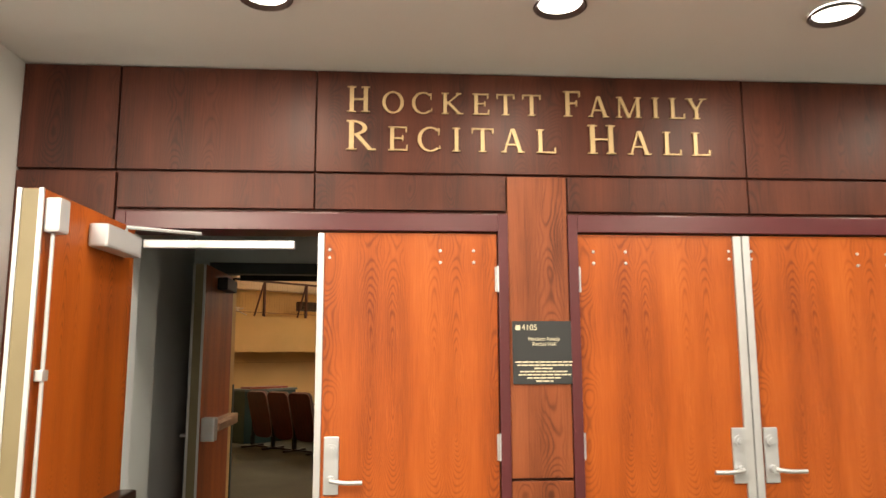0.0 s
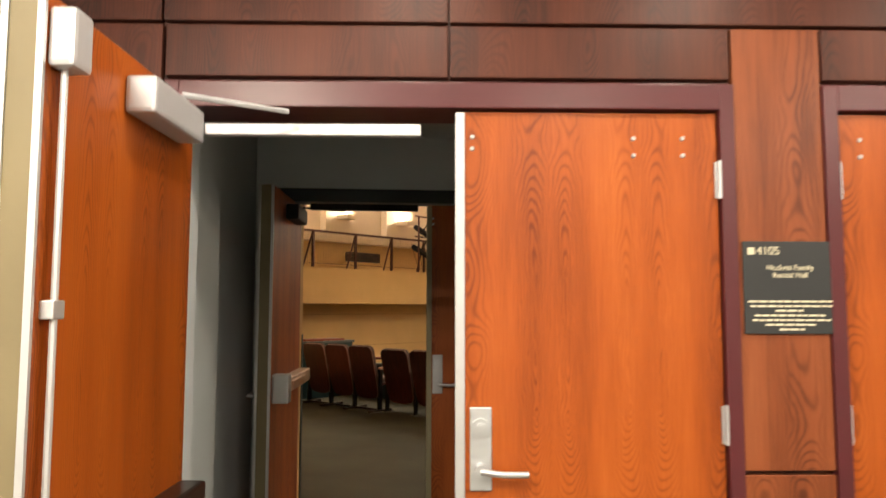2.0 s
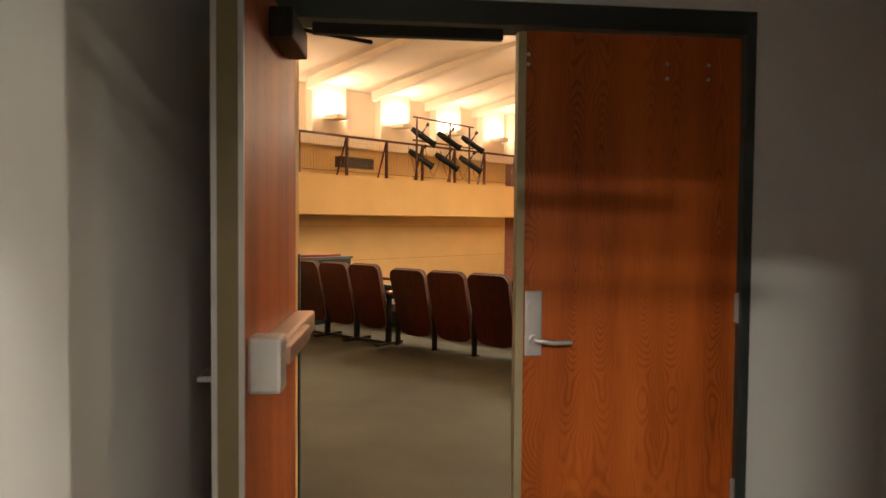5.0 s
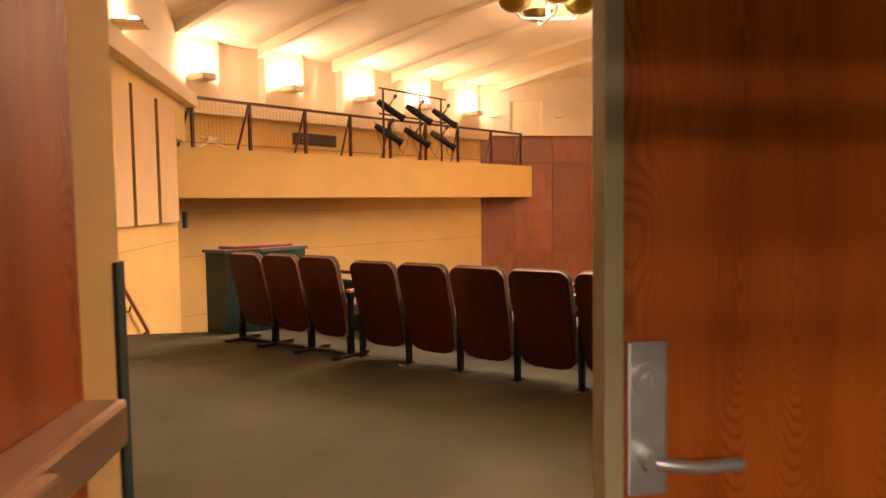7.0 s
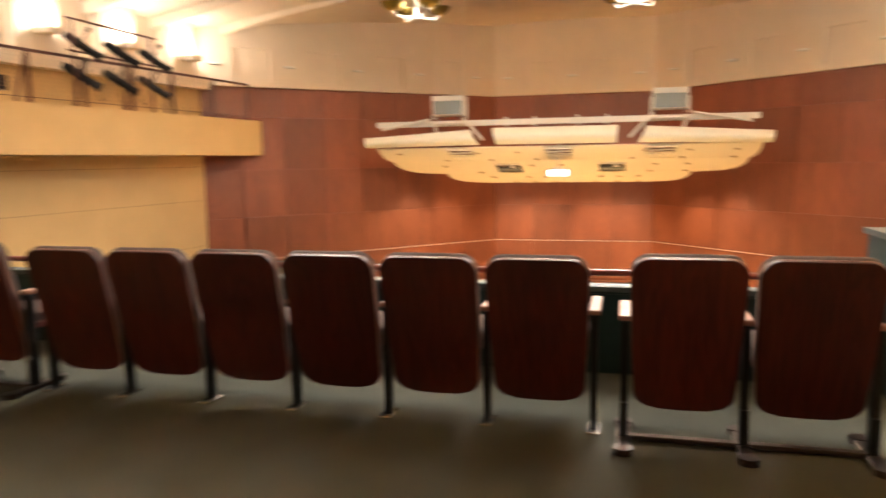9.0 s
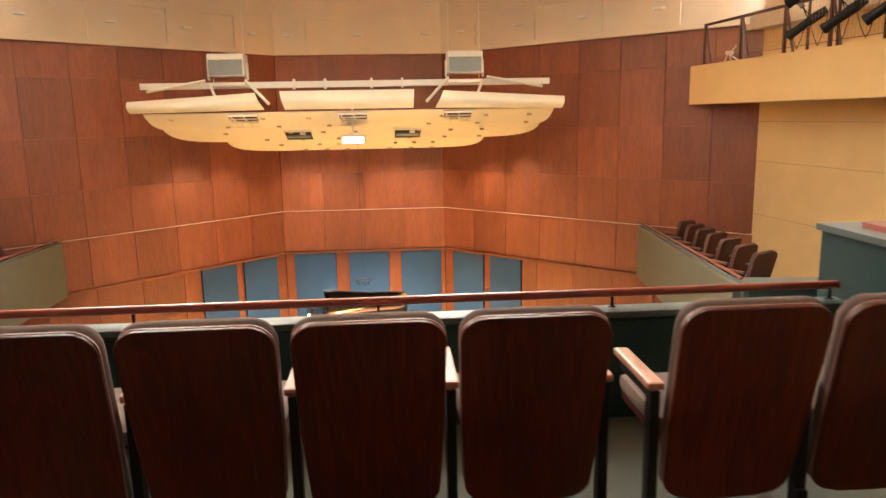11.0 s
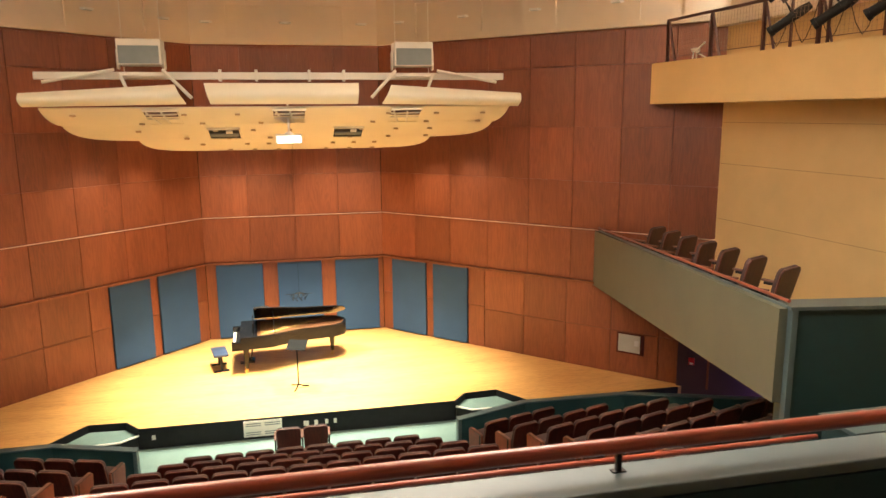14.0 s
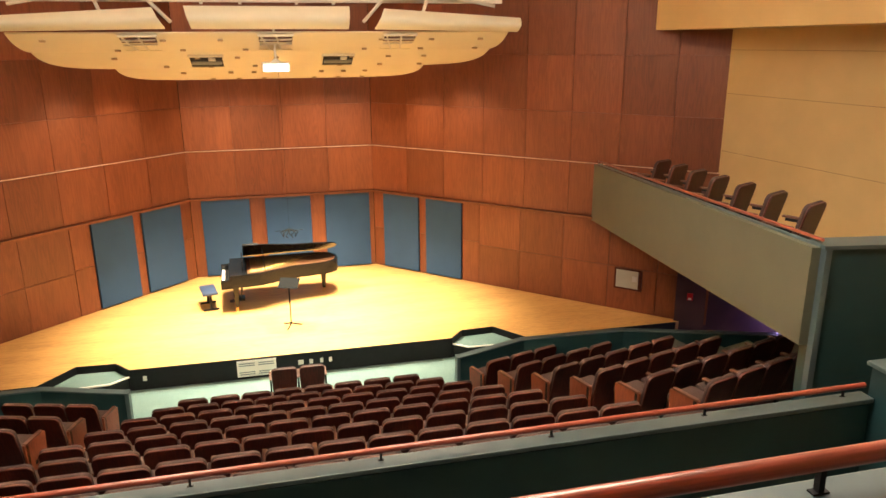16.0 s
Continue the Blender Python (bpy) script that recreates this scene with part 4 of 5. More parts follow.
def theatre_seat(m, label, group, base="bolted", left=True, right=False, wide=.556, end=False, cloth=None, arm=None):
    """Faces +y, stands on z = 0; shares the stanchion on its right with the next seat."""
    s = thing("theatre_seat", label, "theatre seat", m, group)
    w = wide - .046
    shell = part("back_shell", slab_of(seat_outline(w, .795), 0, .018, .004), SEATWOOD, s, "dark mahogany moulded back")
    raised = Matrix.Translation((0, 0, .03 if base == "skid" else 0)) @ LEAN
    shell.matrix_basis = raised
    edge = part("back_cushion", slab_of(seat_outline(w + .004, .800), .025, .080, .018), cloth or PIPING, s, "grey-brown upholstered back", smooth=True)
    edge.matrix_basis = raised
    rim = part("ply_edge", slab_of(seat_outline(w + .003, .7965), .0175, .0255), arm or PLYEDGE, s, "pinkish plywood edge of the back")
    rim.matrix_basis = raised
    bm = fresh()
    block(bm, -w / 2 + .02, w / 2 - .02, .09, .55, .40, .47, bevel=.03)
    part("seat_cushion", bm, cloth or PIPING, s, "grey-brown upholstered seat", smooth=True)
    part("seat_pan", one_box(-w / 2 + .03, w / 2 - .03, .09, .53, .36, .40, bevel=.012), SEATWOOD, s)
    for on, x in ((left, -wide / 2), (right, wide / 2)):
        if not on:
            continue
        bm = fresh()
        block(bm, x - .018, x + .018, .01, .065, .012, .60, bevel=.004)
        block(bm, x - .012, x + .012, .04, .36, .56, .60, bevel=.004)
        if base != "bolted":
            block(bm, x - .02, x + .02, -.005, .06, .012, .2, bevel=.004)
        part("stanchion", bm, BLACK, s, "black iron stanchion")
        bm = fresh()
        block(bm, x - .03, x + .03, .0, .40, .605, .635, bevel=.012)
        part("armrest", bm, arm or ARMWOOD, s, "wooden armrest")
        bm = fresh()
        if base == "bolted":
            block(bm, x - .035, x + .035, -.05, .10, 0, .012, bevel=.004)
            for k in (-.03, .075):
                rod(bm, (x + .015, k, .012), (x + .015, k, .02), .008, seg=6)
            part("foot", bm, CHROME, s, "scuffed metal foot plate")
        else:
            block(bm, x - .035, x + .035, -.19, .25, 0, .028, bevel=.012)
            rod(bm, (x, -.15, 0), (x, -.15, .032), .045, seg=14)
            rod(bm, (x, .22, 0), (x, .22, .032), .045, seg=14)
            part("foot", bm, BRONZE, s, "long skid foot")
    if base == "skid":
        part("cross_bar", one_box(-wide / 2, wide / 2, .0, .045, .012, .034, bevel=.004), BRONZE, s)
    if end:
        bm = fresh()
        x = -wide / 2 if end < 0 else wide / 2
        prism(bm, [(.0, .05), (.42, .05), (.46, .58), (.36, .62), (-.02, .62)], 0, .035, m=Matrix.Translation((x - .017, 0, 0)) @ Matrix(((0, 0, 1, 0), (1, 0, 0, 0), (0, 1, 0, 0), (0, 0, 0, 1))))
        part("end_panel", bm, ENDWOOD, s, "orange wooden aisle end panel")
        part("row_plate", one_box(*sorted((x + (-.02 if end < 0 else .02), x + (-.022 if end < 0 else .022))), .15, .20, .22, .28), BLACK, s)
    return s


UPPER_SEAT = "dark mahogany-backed theatre seat on the upper level"
SKID_SEAT = "dark mahogany-backed movable theatre seat on skid feet"
for k in range(6):
    theatre_seat(pose(-1.67 + .556 * k, 8.03, 0), UPPER_SEAT, "upper level seats", right=(k == 5))
for k in range(3):
    theatre_seat(pose(-3.38 + .53 * k, 7.99, 0), SKID_SEAT, "movable upper seats", base="skid", right=(k == 2), wide=.53)
for k in range(2):
    theatre_seat(pose(1.815 + .555 * k, 7.93, 0), SKID_SEAT, "movable upper seats", base="skid", right=(k == 1), wide=.555)

# stalls
STALL = "mahogany-backed theatre seat with mauve upholstery in the stalls"
proto = theatre_seat(HALL @ pose(-1.95, ROW_Y + .2, ROW_Z), STALL, "stalls seats", right=True, cloth=STALLCLOTH, arm=STALLARM)
end_l = theatre_seat(HALL @ pose(3.61, 0, 0), STALL + ", oak end panel", "stalls seats", right=True, end=-1, cloth=STALLCLOTH, arm=STALLARM)
end_r = theatre_seat(HALL @ pose(3.61, 0, 0), STALL + ", oak end panel", "stalls seats", right=True, end=1, cloth=STALLCLOTH, arm=STALLARM)
first = True
for k in range(8):
    n = 8 + k
    for i in range(n):
        m = HALL @ pose(.556 * (i - (n - 1) / 2), ROW_Y - PITCH * k + .2, ROW_Z + RISE * k)
        if first:
            proto.matrix_basis = m
            first = False
        else:
            copy_thing(proto, m)
used = set()
for s in (-1, 1):
    for r, (x, y, z) in enumerate(SIDE):
        for i in range((3, 4, 5, 5, 6, 6)[r]):
            m = HALL @ pose(s * (x + .28), y, z, 0, 0, 16 * s) @ pose(s * .54 * i, .2, 0)
            if i:
                copy_thing(proto, m)
                continue
            src = end_l if s > 0 else end_r
            if src in used:
                copy_thing(src, m)
            else:
                src.matrix_basis = m
                used.add(src)
for i in range(2):
    copy_thing(proto, HALL @ pose(-.33 + .565 * i, 21.85, -5.78))
# raked seats behind the side parapets
for s in (-1, 1):
    for k in range(7):
        f = k / 6
        copy_thing(proto, HALL @ pose(s * (7.60 - 1.36 * f), 21.4 - 5.9 * f, -1.80 + .43 * f, 0, 0, s * 26))

# ---- parapets and handrails ----


def parapet(name, label, x0, x1, y, z, low, posts, span=1.195):
    p = thing(name, label, "parapet", HALL)
    bm = fresh()
    block(bm, x0, x1, y - .005, y + .09, low, z - .03)
    part("panel", bm, TEAL, p, "dark teal painted panel")
    bm = fresh()
    block(bm, x0, x1, y - .035, y + .105, z - .035, z, bevel=.006)
    part("ledge", bm, TEALCAP, p, "grey-green painted ledge")
    bm = fresh()
    block(bm, x0, x1, y - .018, y - .005, z - .075, z - .05)
    part("moulding", bm, TEAL, p)
    bm = fresh()
    rod(bm, (x0 + .02, y + .06, z + .076), (x1 - .02, y + .06, z + .076), .022, seg=14)
    part("handrail", bm, RAILWOOD, p, "red-brown wooden handrail", smooth=True)
    for x in posts:
        bm = fresh()
        block(bm, x - .007, x + .007, y + .052, y + .068, z, z + .06)
        block(bm, x - .02, x + .02, y + .05, y + .07, z, z + .004)
        part("bracket", bm, BLACK, p, "small dark rail bracket")
    return p


parapet("parapet", "dark teal parapet with a wooden handrail on the upper level", -4.05, 3.26, 9.07, .576, -2.3, [-3.94 + 1.195 * k for k in range(6)] + [3.2])
parapet("parapet", "lower dark teal parapet with a wooden handrail over the stalls", -4.1, 4.19, 12.17, -1.195, -3.4, [-3.31 + 1.215 * k for k in range(7)])
for s in (-1, 1):
    b = thing("parapet_post", "dark teal square end post of the lower parapet", "parapet", HALL)
    part("body", one_box(*sorted((s * 4.2, s * 4.85)), 11.86, 12.21, -3.6, -.95), TEAL, b)
    part("cap", one_box(*sorted((s * 4.17, s * 4.88)), 11.83, 12.24, -.95, -.915, bevel=.006), TEALCAP, b)
    # console at the end of the seat row
    c = thing("end_console", "dark teal chamfered console with a wooden lid beside the seats", "console", HALL)
    if s > 0:
        pts = [(3.28, 9.36), (3.28, 8.30), (3.52, 8.03), (4.05, 8.03), (4.05, 9.36)]
    else:
        pts = [(-3.60, 9.16), (-3.60, 8.50), (-3.74, 8.12), (-4.12, 8.12), (-4.12, 9.16)]
    mid = Vector((sum(x for x, y in pts) / 5, sum(y for x, y in pts) / 5))
    bm = fresh()
    prism(bm, pts, -.2, .905)
    part("body", bm, TEAL, c)
    bm = fresh()
    prism(bm, [(x + (.025 if x > mid.x else -.025), y + (.02 if y > mid.y else -.025)) for x, y in pts], .905, .94)
    part("cap", bm, TEALCAP, c, "grey-green painted cap")
    bm = fresh()
    prism(bm, [tuple(mid + (Vector(q) - mid) * .74) for q in pts], .94, .972)
    part("lid", bm, RAILWOOD, c, "flat red-brown wooden lid")
    # raking parapet of the side gallery
    m, length = along((s * 5.34, 14.09), (s * 7.92, 24.9)) if s > 0 else along((s * 7.92, 24.9), (s * 5.34, 14.09))
    g = thing("gallery_parapet", "sage green raking parapet of the side gallery", "parapet", HALL @ m)
    L = length
    prof = [(0, -.6), (L, -1.53), (L, -3.0), (0, -1.70)] if s > 0 else [(0, -1.53), (L, -.6), (L, -1.70), (0, -3.0)]
    stand = Matrix(((1, 0, 0, 0), (0, 0, -1, 0), (0, 1, 0, 0), (0, 0, 0, 1)))
    bm = fresh()
    prism(bm, prof, -.15, 0, m=stand)
    bmesh.ops.recalc_face_normals(bm, faces=bm.faces)
    part("panel", bm, OLIVE, g)
    bm = fresh()
    top = [prof[0], prof[1]] if s > 0 else [prof[0], prof[1]]
    a, b = Vector((top[0][0], .05, top[0][1] + .015)), Vector((top[1][0], .05, top[1][1] + .015))
    tube(bm, [a, b], .022, 8)
    tube(bm, [a + Vector((0, -.06, -.07)), b + Vector((0, -.06, -.07))], .012, 6)
    part("ledge", bm, TEALCAP, g)
    bm = fresh()
    tube(bm, [a + Vector((0, 0, .07)), b + Vector((0, 0, .07))], .02, 10)
    part("handrail", bm, RAILWOOD, g, "red-brown wooden handrail", smooth=True)
    for k in range(8):
        p = a.lerp(b, (k + .5) / 8)
        part("bracket", one_box(p.x - .012, p.x + .012, p.y - .01, p.y + .01, p.z, p.z + .06), BLACK, g)
    # the gallery floor behind it, and its teal end wall
    drop = [(x, z - .62) if k < 2 else (x, z) for k, (x, z) in enumerate(prof)]
    drop = [(min(max(x, .75), L - .1) if s > 0 else max(min(x, L - .75), .1), z) for x, z in drop]
    bm = fresh()
    prism(bm, drop, .0, 1.7, m=stand)
    bmesh.ops.recalc_face_normals(bm, faces=bm.faces)
    solid("floor_gallery_west" if s < 0 else "floor_gallery_east", bm, CARPET, "carpeted raking gallery floor", "floor", m=HALL @ m)
    w = thing("gallery_end_wall", "dark teal end wall of the side gallery", "parapet", HALL)
    bm = fresh()
    prism(bm, [(s * 5.30, 14.06), (s * 10.6, 13.2), (s * 10.6, 13.5), (s * 5.36, 14.3)], -6, -.6)
    part("body", bm, TEAL, w)
    bm = fresh()
    prism(bm, [(s * 5.26, 14.02), (s * 10.6, 13.14), (s * 10.6, 13.55), (s * 5.34, 14.34)], -.6, -.56)
    part("cap", bm, TEALCAP, w, "grey-green painted cap")
    bm = fresh()
    prism(bm, [(s * 5.285, 14.02), (s * 5.35, 14.01), (s * 5.35, 14.06), (s * 5.285, 14.1)], -6, -.6)
    part("corner_strip", bm, TEALCAP, w)
    bm = fresh()
    tube(bm, [(s * 6.6, 13.95, -.45), (s * 10.4, 13.4, -.05)], .028, 8)
    part("handrail", bm, RAILWOOD, w, "red-brown wooden handrail", smooth=True)
    # low wall round the stalls
    line = [(s * 3.30, 21.50), (s * 4.92, 22.05), (s * 7.35, 21.99), (s * 11.5, 20.55)]
    lw = thing("stalls_wall", "low dark teal wall between stalls and stage", "parapet", HALL)
    for a, b in zip(line, line[1:]):
        mm, q = along(a, b)
        bm = fresh()
        block(bm, 0, q, -.07, .07, -5.8, -4.93, m=mm)
        part("panel", bm, TEAL, lw)
        bm = fresh()
        block(bm, -.01, q + .01, -.085, .085, -4.93, -4.90, bevel=.005, m=mm)
        part("cap", bm, TEALCAP, lw)
    bm = fresh()
    block(bm, *sorted((s * 3.24, s * 3.31)), 21.4, 21.6, -5.78, -4.9)
    part("end_strip", bm, TEALCAP, lw)
    # dark wall beyond the panelling under the gallery
    mm, q = along((s * 9.32, 23.05), (s * 12.8, 20.3)) if s > 0 else along((s * 12.8, 20.3), (s * 9.32, 23.05))
    solid("wall_under_gallery", one_box(0, q, 0, .15, -5.9, -1.9), PURPLE, "dark plum wall under the gallery", "wall", m=HALL @ mm)
    if s > 0:
        a = thing("fire_alarm", "small red fire alarm on the dark wall", "fire alarm", HALL @ mm @ pose(.345, 0, -4.60))
        part("housing", one_box(-.07, .07, -.06, 0, -.09, .09, bevel=.012), RED, a)
        part("strobe", one_box(-.04, .04, -.075, -.06, -.07, -.02, bevel=.006), IVORY, a)
        bx = thing("wall_box", "square frosted display box set in the panelling", "wall cabinet", HALL @ pose(2.72, 29.76, 0, 0, 0, -45) @ pose(8.16, .002, -4.42))
        part("frame", one_box(-.36, .36, -.03, .0, -.29, .27, bevel=.006), SEATWOOD, bx)
        part("panel", one_box(-.31, .27, -.036, -.03, -.24, .23), FROST, bx, "pale frosted panel")
        part("plate", one_box(.12, .24, -.042, -.036, -.05, .10), STEEL, bx)

# wall handrail by the stairs
for s in (-1,):
    m, _ = along((AX, 2.35), (AX + s * 10.6, 12.95))
    h = thing("wall_handrail", "red-brown wooden wall handrail going down the stairs", "handrail", m)
    bm = fresh()
    tube(bm, [(6.75, -.08, .83), (7.12, -.08, .84), (8.72, -.08, -.27), (8.72, -.02, -.30)], .024, 10)
    part("rail", bm, RAILWOOD, h, smooth=True)
    for x, z in ((6.85, .80), (7.95, .22)):
        bm = fresh()
        tube(bm, [(x, -.005, z - .10), (x, -.06, z - .09), (x, -.08, z - .02)], .01, 6)
        part("bracket", bm, BRONZE, h)
    e = thing("exit_sign", "small dark green exit box on the yellow wall", "exit sign", m @ pose(11.65, -.002, 1.22))
    part("case", one_box(-.09, .09, -.06, 0, -.16, .13, bevel=.006), TEAL, e)

# ---- lighting balcony: rail, mesh, spotlights ----


def spotlight(m, s):
    l = thing("spotlight", "black ellipsoidal theatre spotlight clamped to the balcony rail", "spotlight", m, "balcony spotlights")
    bm = fresh()
    rod(bm, (0, 0, 0), (.30, 0, 0), .085, .075, seg=14)
    rod(bm, (.30, 0, 0), (.52, 0, 0), .072, .078, seg=14)
    rod(bm, (-.16, 0, 0), (0, 0, 0), .06, .085, seg=14)
    part("body", bm, BLACK, l, smooth=True)
    bm = fresh()
    rod(bm, (.50, 0, 0), (.56, 0, 0), .09, .09, seg=14)
    part("lens_tube", bm, BLACK, l, smooth=True)
    bm = fresh()
    for y in (-.1, .1):
        tube(bm, [(.12, y, 0), (.12, y, .1), (.12, y * .3, .2)], .01, 6)
    rod(bm, (.12, 0, .19), (.12, 0, .30), .012, seg=6)
    part("yoke", bm, BLACK, l)
    part("clamp", one_box(.08, .16, -.03, .03, .27, .36, bevel=.008), BRONZE, l)


def balcony_x(y):
    return 8.6 + (23.55 - y) * .0875 if y > 16 else 9.26 + (16 - y) * .055


for s in (-1, 1):
    r = thing("balcony_railing", "brown steel railing with wire mesh along the balcony", "railing", HALL)
    ys = ([11.0] if s < 0 else []) + [11.75, 13.1, 14.6, 16.0, 17.35, 18.7, 20.05, 21.6, 23.15]
    Z0, Z1 = (2.60, 3.63) if s < 0 else (2.68, 3.65)
    P = [Vector((s * (balcony_x(y) + .06), y, 0)) for y in ys]
    for a, b in zip(P, P[1:]):
        for name, z, t in (("top_rail", Z1, .055), ("bottom_wire", Z0 + .12, .012)):
            mm, q = along(a, b, z)
            part(name, one_box(0, q, -t / 2, t / 2, -t, 0, m=mm), RUST, r)
        bm = fresh()
        mm, q = along(a, b)
        n = int(q / .085)
        for k in range(1, n):
            block(bm, q * k / n - .0014, q * k / n + .0014, -.002, .002, Z0 + .11, Z1 - .03, m=mm)
        for k in range(1, 10):
            z = Z0 + .11 + k * .084
            block(bm, 0, q, -.002, .002, z - .0014, z + .0014, m=mm)
        part("wire_mesh", bm, MESHWIRE, r, "open wire mesh infill")
    for k, p in enumerate(P):
        bm = fresh()
        block(bm, p.x - .03, p.x + .03, p.y - .03, p.y + .03, Z0, Z1)
        part("post", bm, RUST, r)
        bm = fresh()
        e = -.34 if k else .2
        tube(bm, [(p.x, p.y + e, Z0), (p.x, p.y - .01 * (1 if k else -1), Z1 - .03)], .032, 4)
        part("brace", bm, RUST, r)
    # frame with six spotlights
    f = thing("lighting_rig", "brown steel pipe frame that carries the spotlights", "lighting rig", HALL)
    x = s * (balcony_x(18.2) + .0)
    bm = fresh()
    for y in (16.95, 18.45, 19.4):
        block(bm, x - .02, x + .02, y - .02, y + .02, Z0, 4.36)
    tube(bm, [(x, 16.8, 4.34), (x, 19.6, 4.34)], .024, 8)
    tube(bm, [(x, 16.8, 3.70), (x, 19.6, 3.70)], .024, 8)
    part("pipe", bm, RUST, f)
    for k in range(3):
        for z in (4.20, 3.58):
            spotlight(HALL @ pose(x, 17.18 + 1.16 * k - (.0 if z > 3.8 else .1), z - .28, 0, 33, (50 if s < 0 else 130)) @ pose(-.14, 0, -.06) @ Matrix.Scale(1.12, 4), s)
    for k in range(5):
        random.seed(k + 10 * s)
        y = 16.6 + .7 * k
        bm = fresh()
        tube(bm, [(x, y, 3.5), (x - s * .05, y + .1, 3.1 + random.uniform(-.1, .1)), (x - s * .02, y + .25, 2.85), (x + s * .03, y + .42, 2.75), (x + s * .05, y + .6, 2.95), (x, y + .7, 3.3)], .007, 5)
        solid("cable", bm, BLACK, "black cable hanging behind the railing", "cable", kind="thing", m=HALL)
    v = thing("wall_heater", "long dark louvred heater on the balcony wall", "heater", HALL @ pose(s * (balcony_x(15.2) + .42), 15.2, 2.98, 0, 0, 90 if s < 0 else -90))
    part("case", one_box(-.62, .62, -.1, .1, -.14, .14, bevel=.01), BRONZE, v)
    for k in range(4):
        part("slat", one_box(-.58, .58, -.115, -.1, -.11 + .06 * k, -.08 + .06 * k), BLACK, v)
    # a small folded white stand on the balcony floor
    for y in ((12.2,) if s < 0 else (22.3,)):
        w = thing("folded_stand", "white folded tripod stand lying on the balcony edge", "stand", HALL @ pose(s * (balcony_x(y) + .2), y, Z0))
        bm = fresh()
        for a, b in (((-.25, -.3, .02), (.1, .25, .22)), ((.1, -.3, .02), (0, .2, .25)), ((.2, .3, .02), (-.05, -.1, .24)), ((-.05, -.42, .34), (.0, .0, .2))):
            tube(bm, [a, b], .018, 5)
        part("leg", bm, WHITEMETAL, w)
        part("head", one_box(-.07, .07, -.07, .07, .17, .26, bevel=.02), WHITEMETAL, w)

# ---- sconces ----
for s in (-1, 1):
    for y in SCONCES:
        c = thing("wall_sconce", "glowing wall sconce that throws light up the pilaster", "wall sconce", HALL @ pose(s * (10.55 - .0872 * (y - 12)), y, 4.12, 0, 0, 90 * s), "wall sconces")
        bm = fresh()
        prism(bm, [(-.20, -.05), (.20, -.05), (.17, .46), (-.17, .46)], 0, .04)
        prism(bm, [(-.20, -.05), (-.18, -.05), (-.15, .46), (-.17, .46)], .04, .13)
        prism(bm, [(.20, -.05), (.18, -.05), (.15, .46), (.17, .46)], .04, .13)
        block(bm, -.15, .15, .44, .46, .04, .13)
        part("tray", bm, CREAM, c)
        bm = fresh()
        block(bm, -.10, .10, .16, .30, .045, .10, bevel=.01)
        part("bulb", bm, SCONCE, c, "glowing lamp")
    m, _ = along((AX, 2.35 if s < 0 else 2.71), (AX + s * 10.6, 12.95 if s < 0 else 13.31))
    c = thing("wall_sconce", "glowing wall sconce above the rear wall ledge", "wall sconce", m @ pose(9.6, .4 * -s, 4.04, 0, 0, 180 if s < 0 else 0), "wall sconces")
    bm = fresh()
    prism(bm, [(-.26, -.02), (.26, -.02), (.20, .42), (-.20, .42)], 0, .05)
    part("tray", bm, CREAM, c)
    part("bulb", one_box(-.10, .10, .15, .3, .055, .13, bevel=.02), SCONCE, c, "glowing lamp")

# ---- chandeliers ----
for s, y in ((-1, 17.2), (1, 17.2), (-1, 12.2), (1, 12.2)):
    c = thing("chandelier", "white ceiling fixture with four gold uplight bowls", "ceiling light", HALL @ pose(s * 1.9, y, 3.93), "ceiling fixtures")
    bm = fresh()
    rod(bm, (0, 0, 0), (0, 0, 2.0), .03, seg=10)
    rod(bm, (0, 0, .48), (0, 0, .66), .12, .10, seg=14)
    part("stem", bm, WHITEMETAL, c, smooth=True)
    for k in range(4):
        a = math.radians(45 + 90 * k)
        bm = fresh()
        tube(bm, [(0, 0, .02), (.38 * math.cos(a), .38 * math.sin(a), .02), (.45 * math.cos(a), .45 * math.sin(a), .10)], .022, 6)
        part("arm", bm, WHITEMETAL, c)
        bm = fresh()
        prof = [(.03, 0), (.12, .025), (.19, .08), (.225, .145)]
        rings = [[bm.verts.new((.47 * math.cos(a) + rr * math.cos(q * math.tau / 20), .47 * math.sin(a) + rr * math.sin(q * math.tau / 20), .10 + z)) for q in range(20)] for rr, z in prof]
        for ra, rb in zip(rings, rings[1:]):
            for q in range(20):
                bm.faces.new((ra[q], ra[(q + 1) % 20], rb[(q + 1) % 20], rb[q]))
        bmesh.ops.solidify(bm, geom=bm.faces[:], thickness=.006)
        part("bowl", bm, GOLDBOWL, c, "gold metal bowl", smooth=True)

# ---- stage canopy ----
canopy = thing("stage_canopy", "cream curved acoustic canopy hung over the stage", "acoustic canopy", HALL)


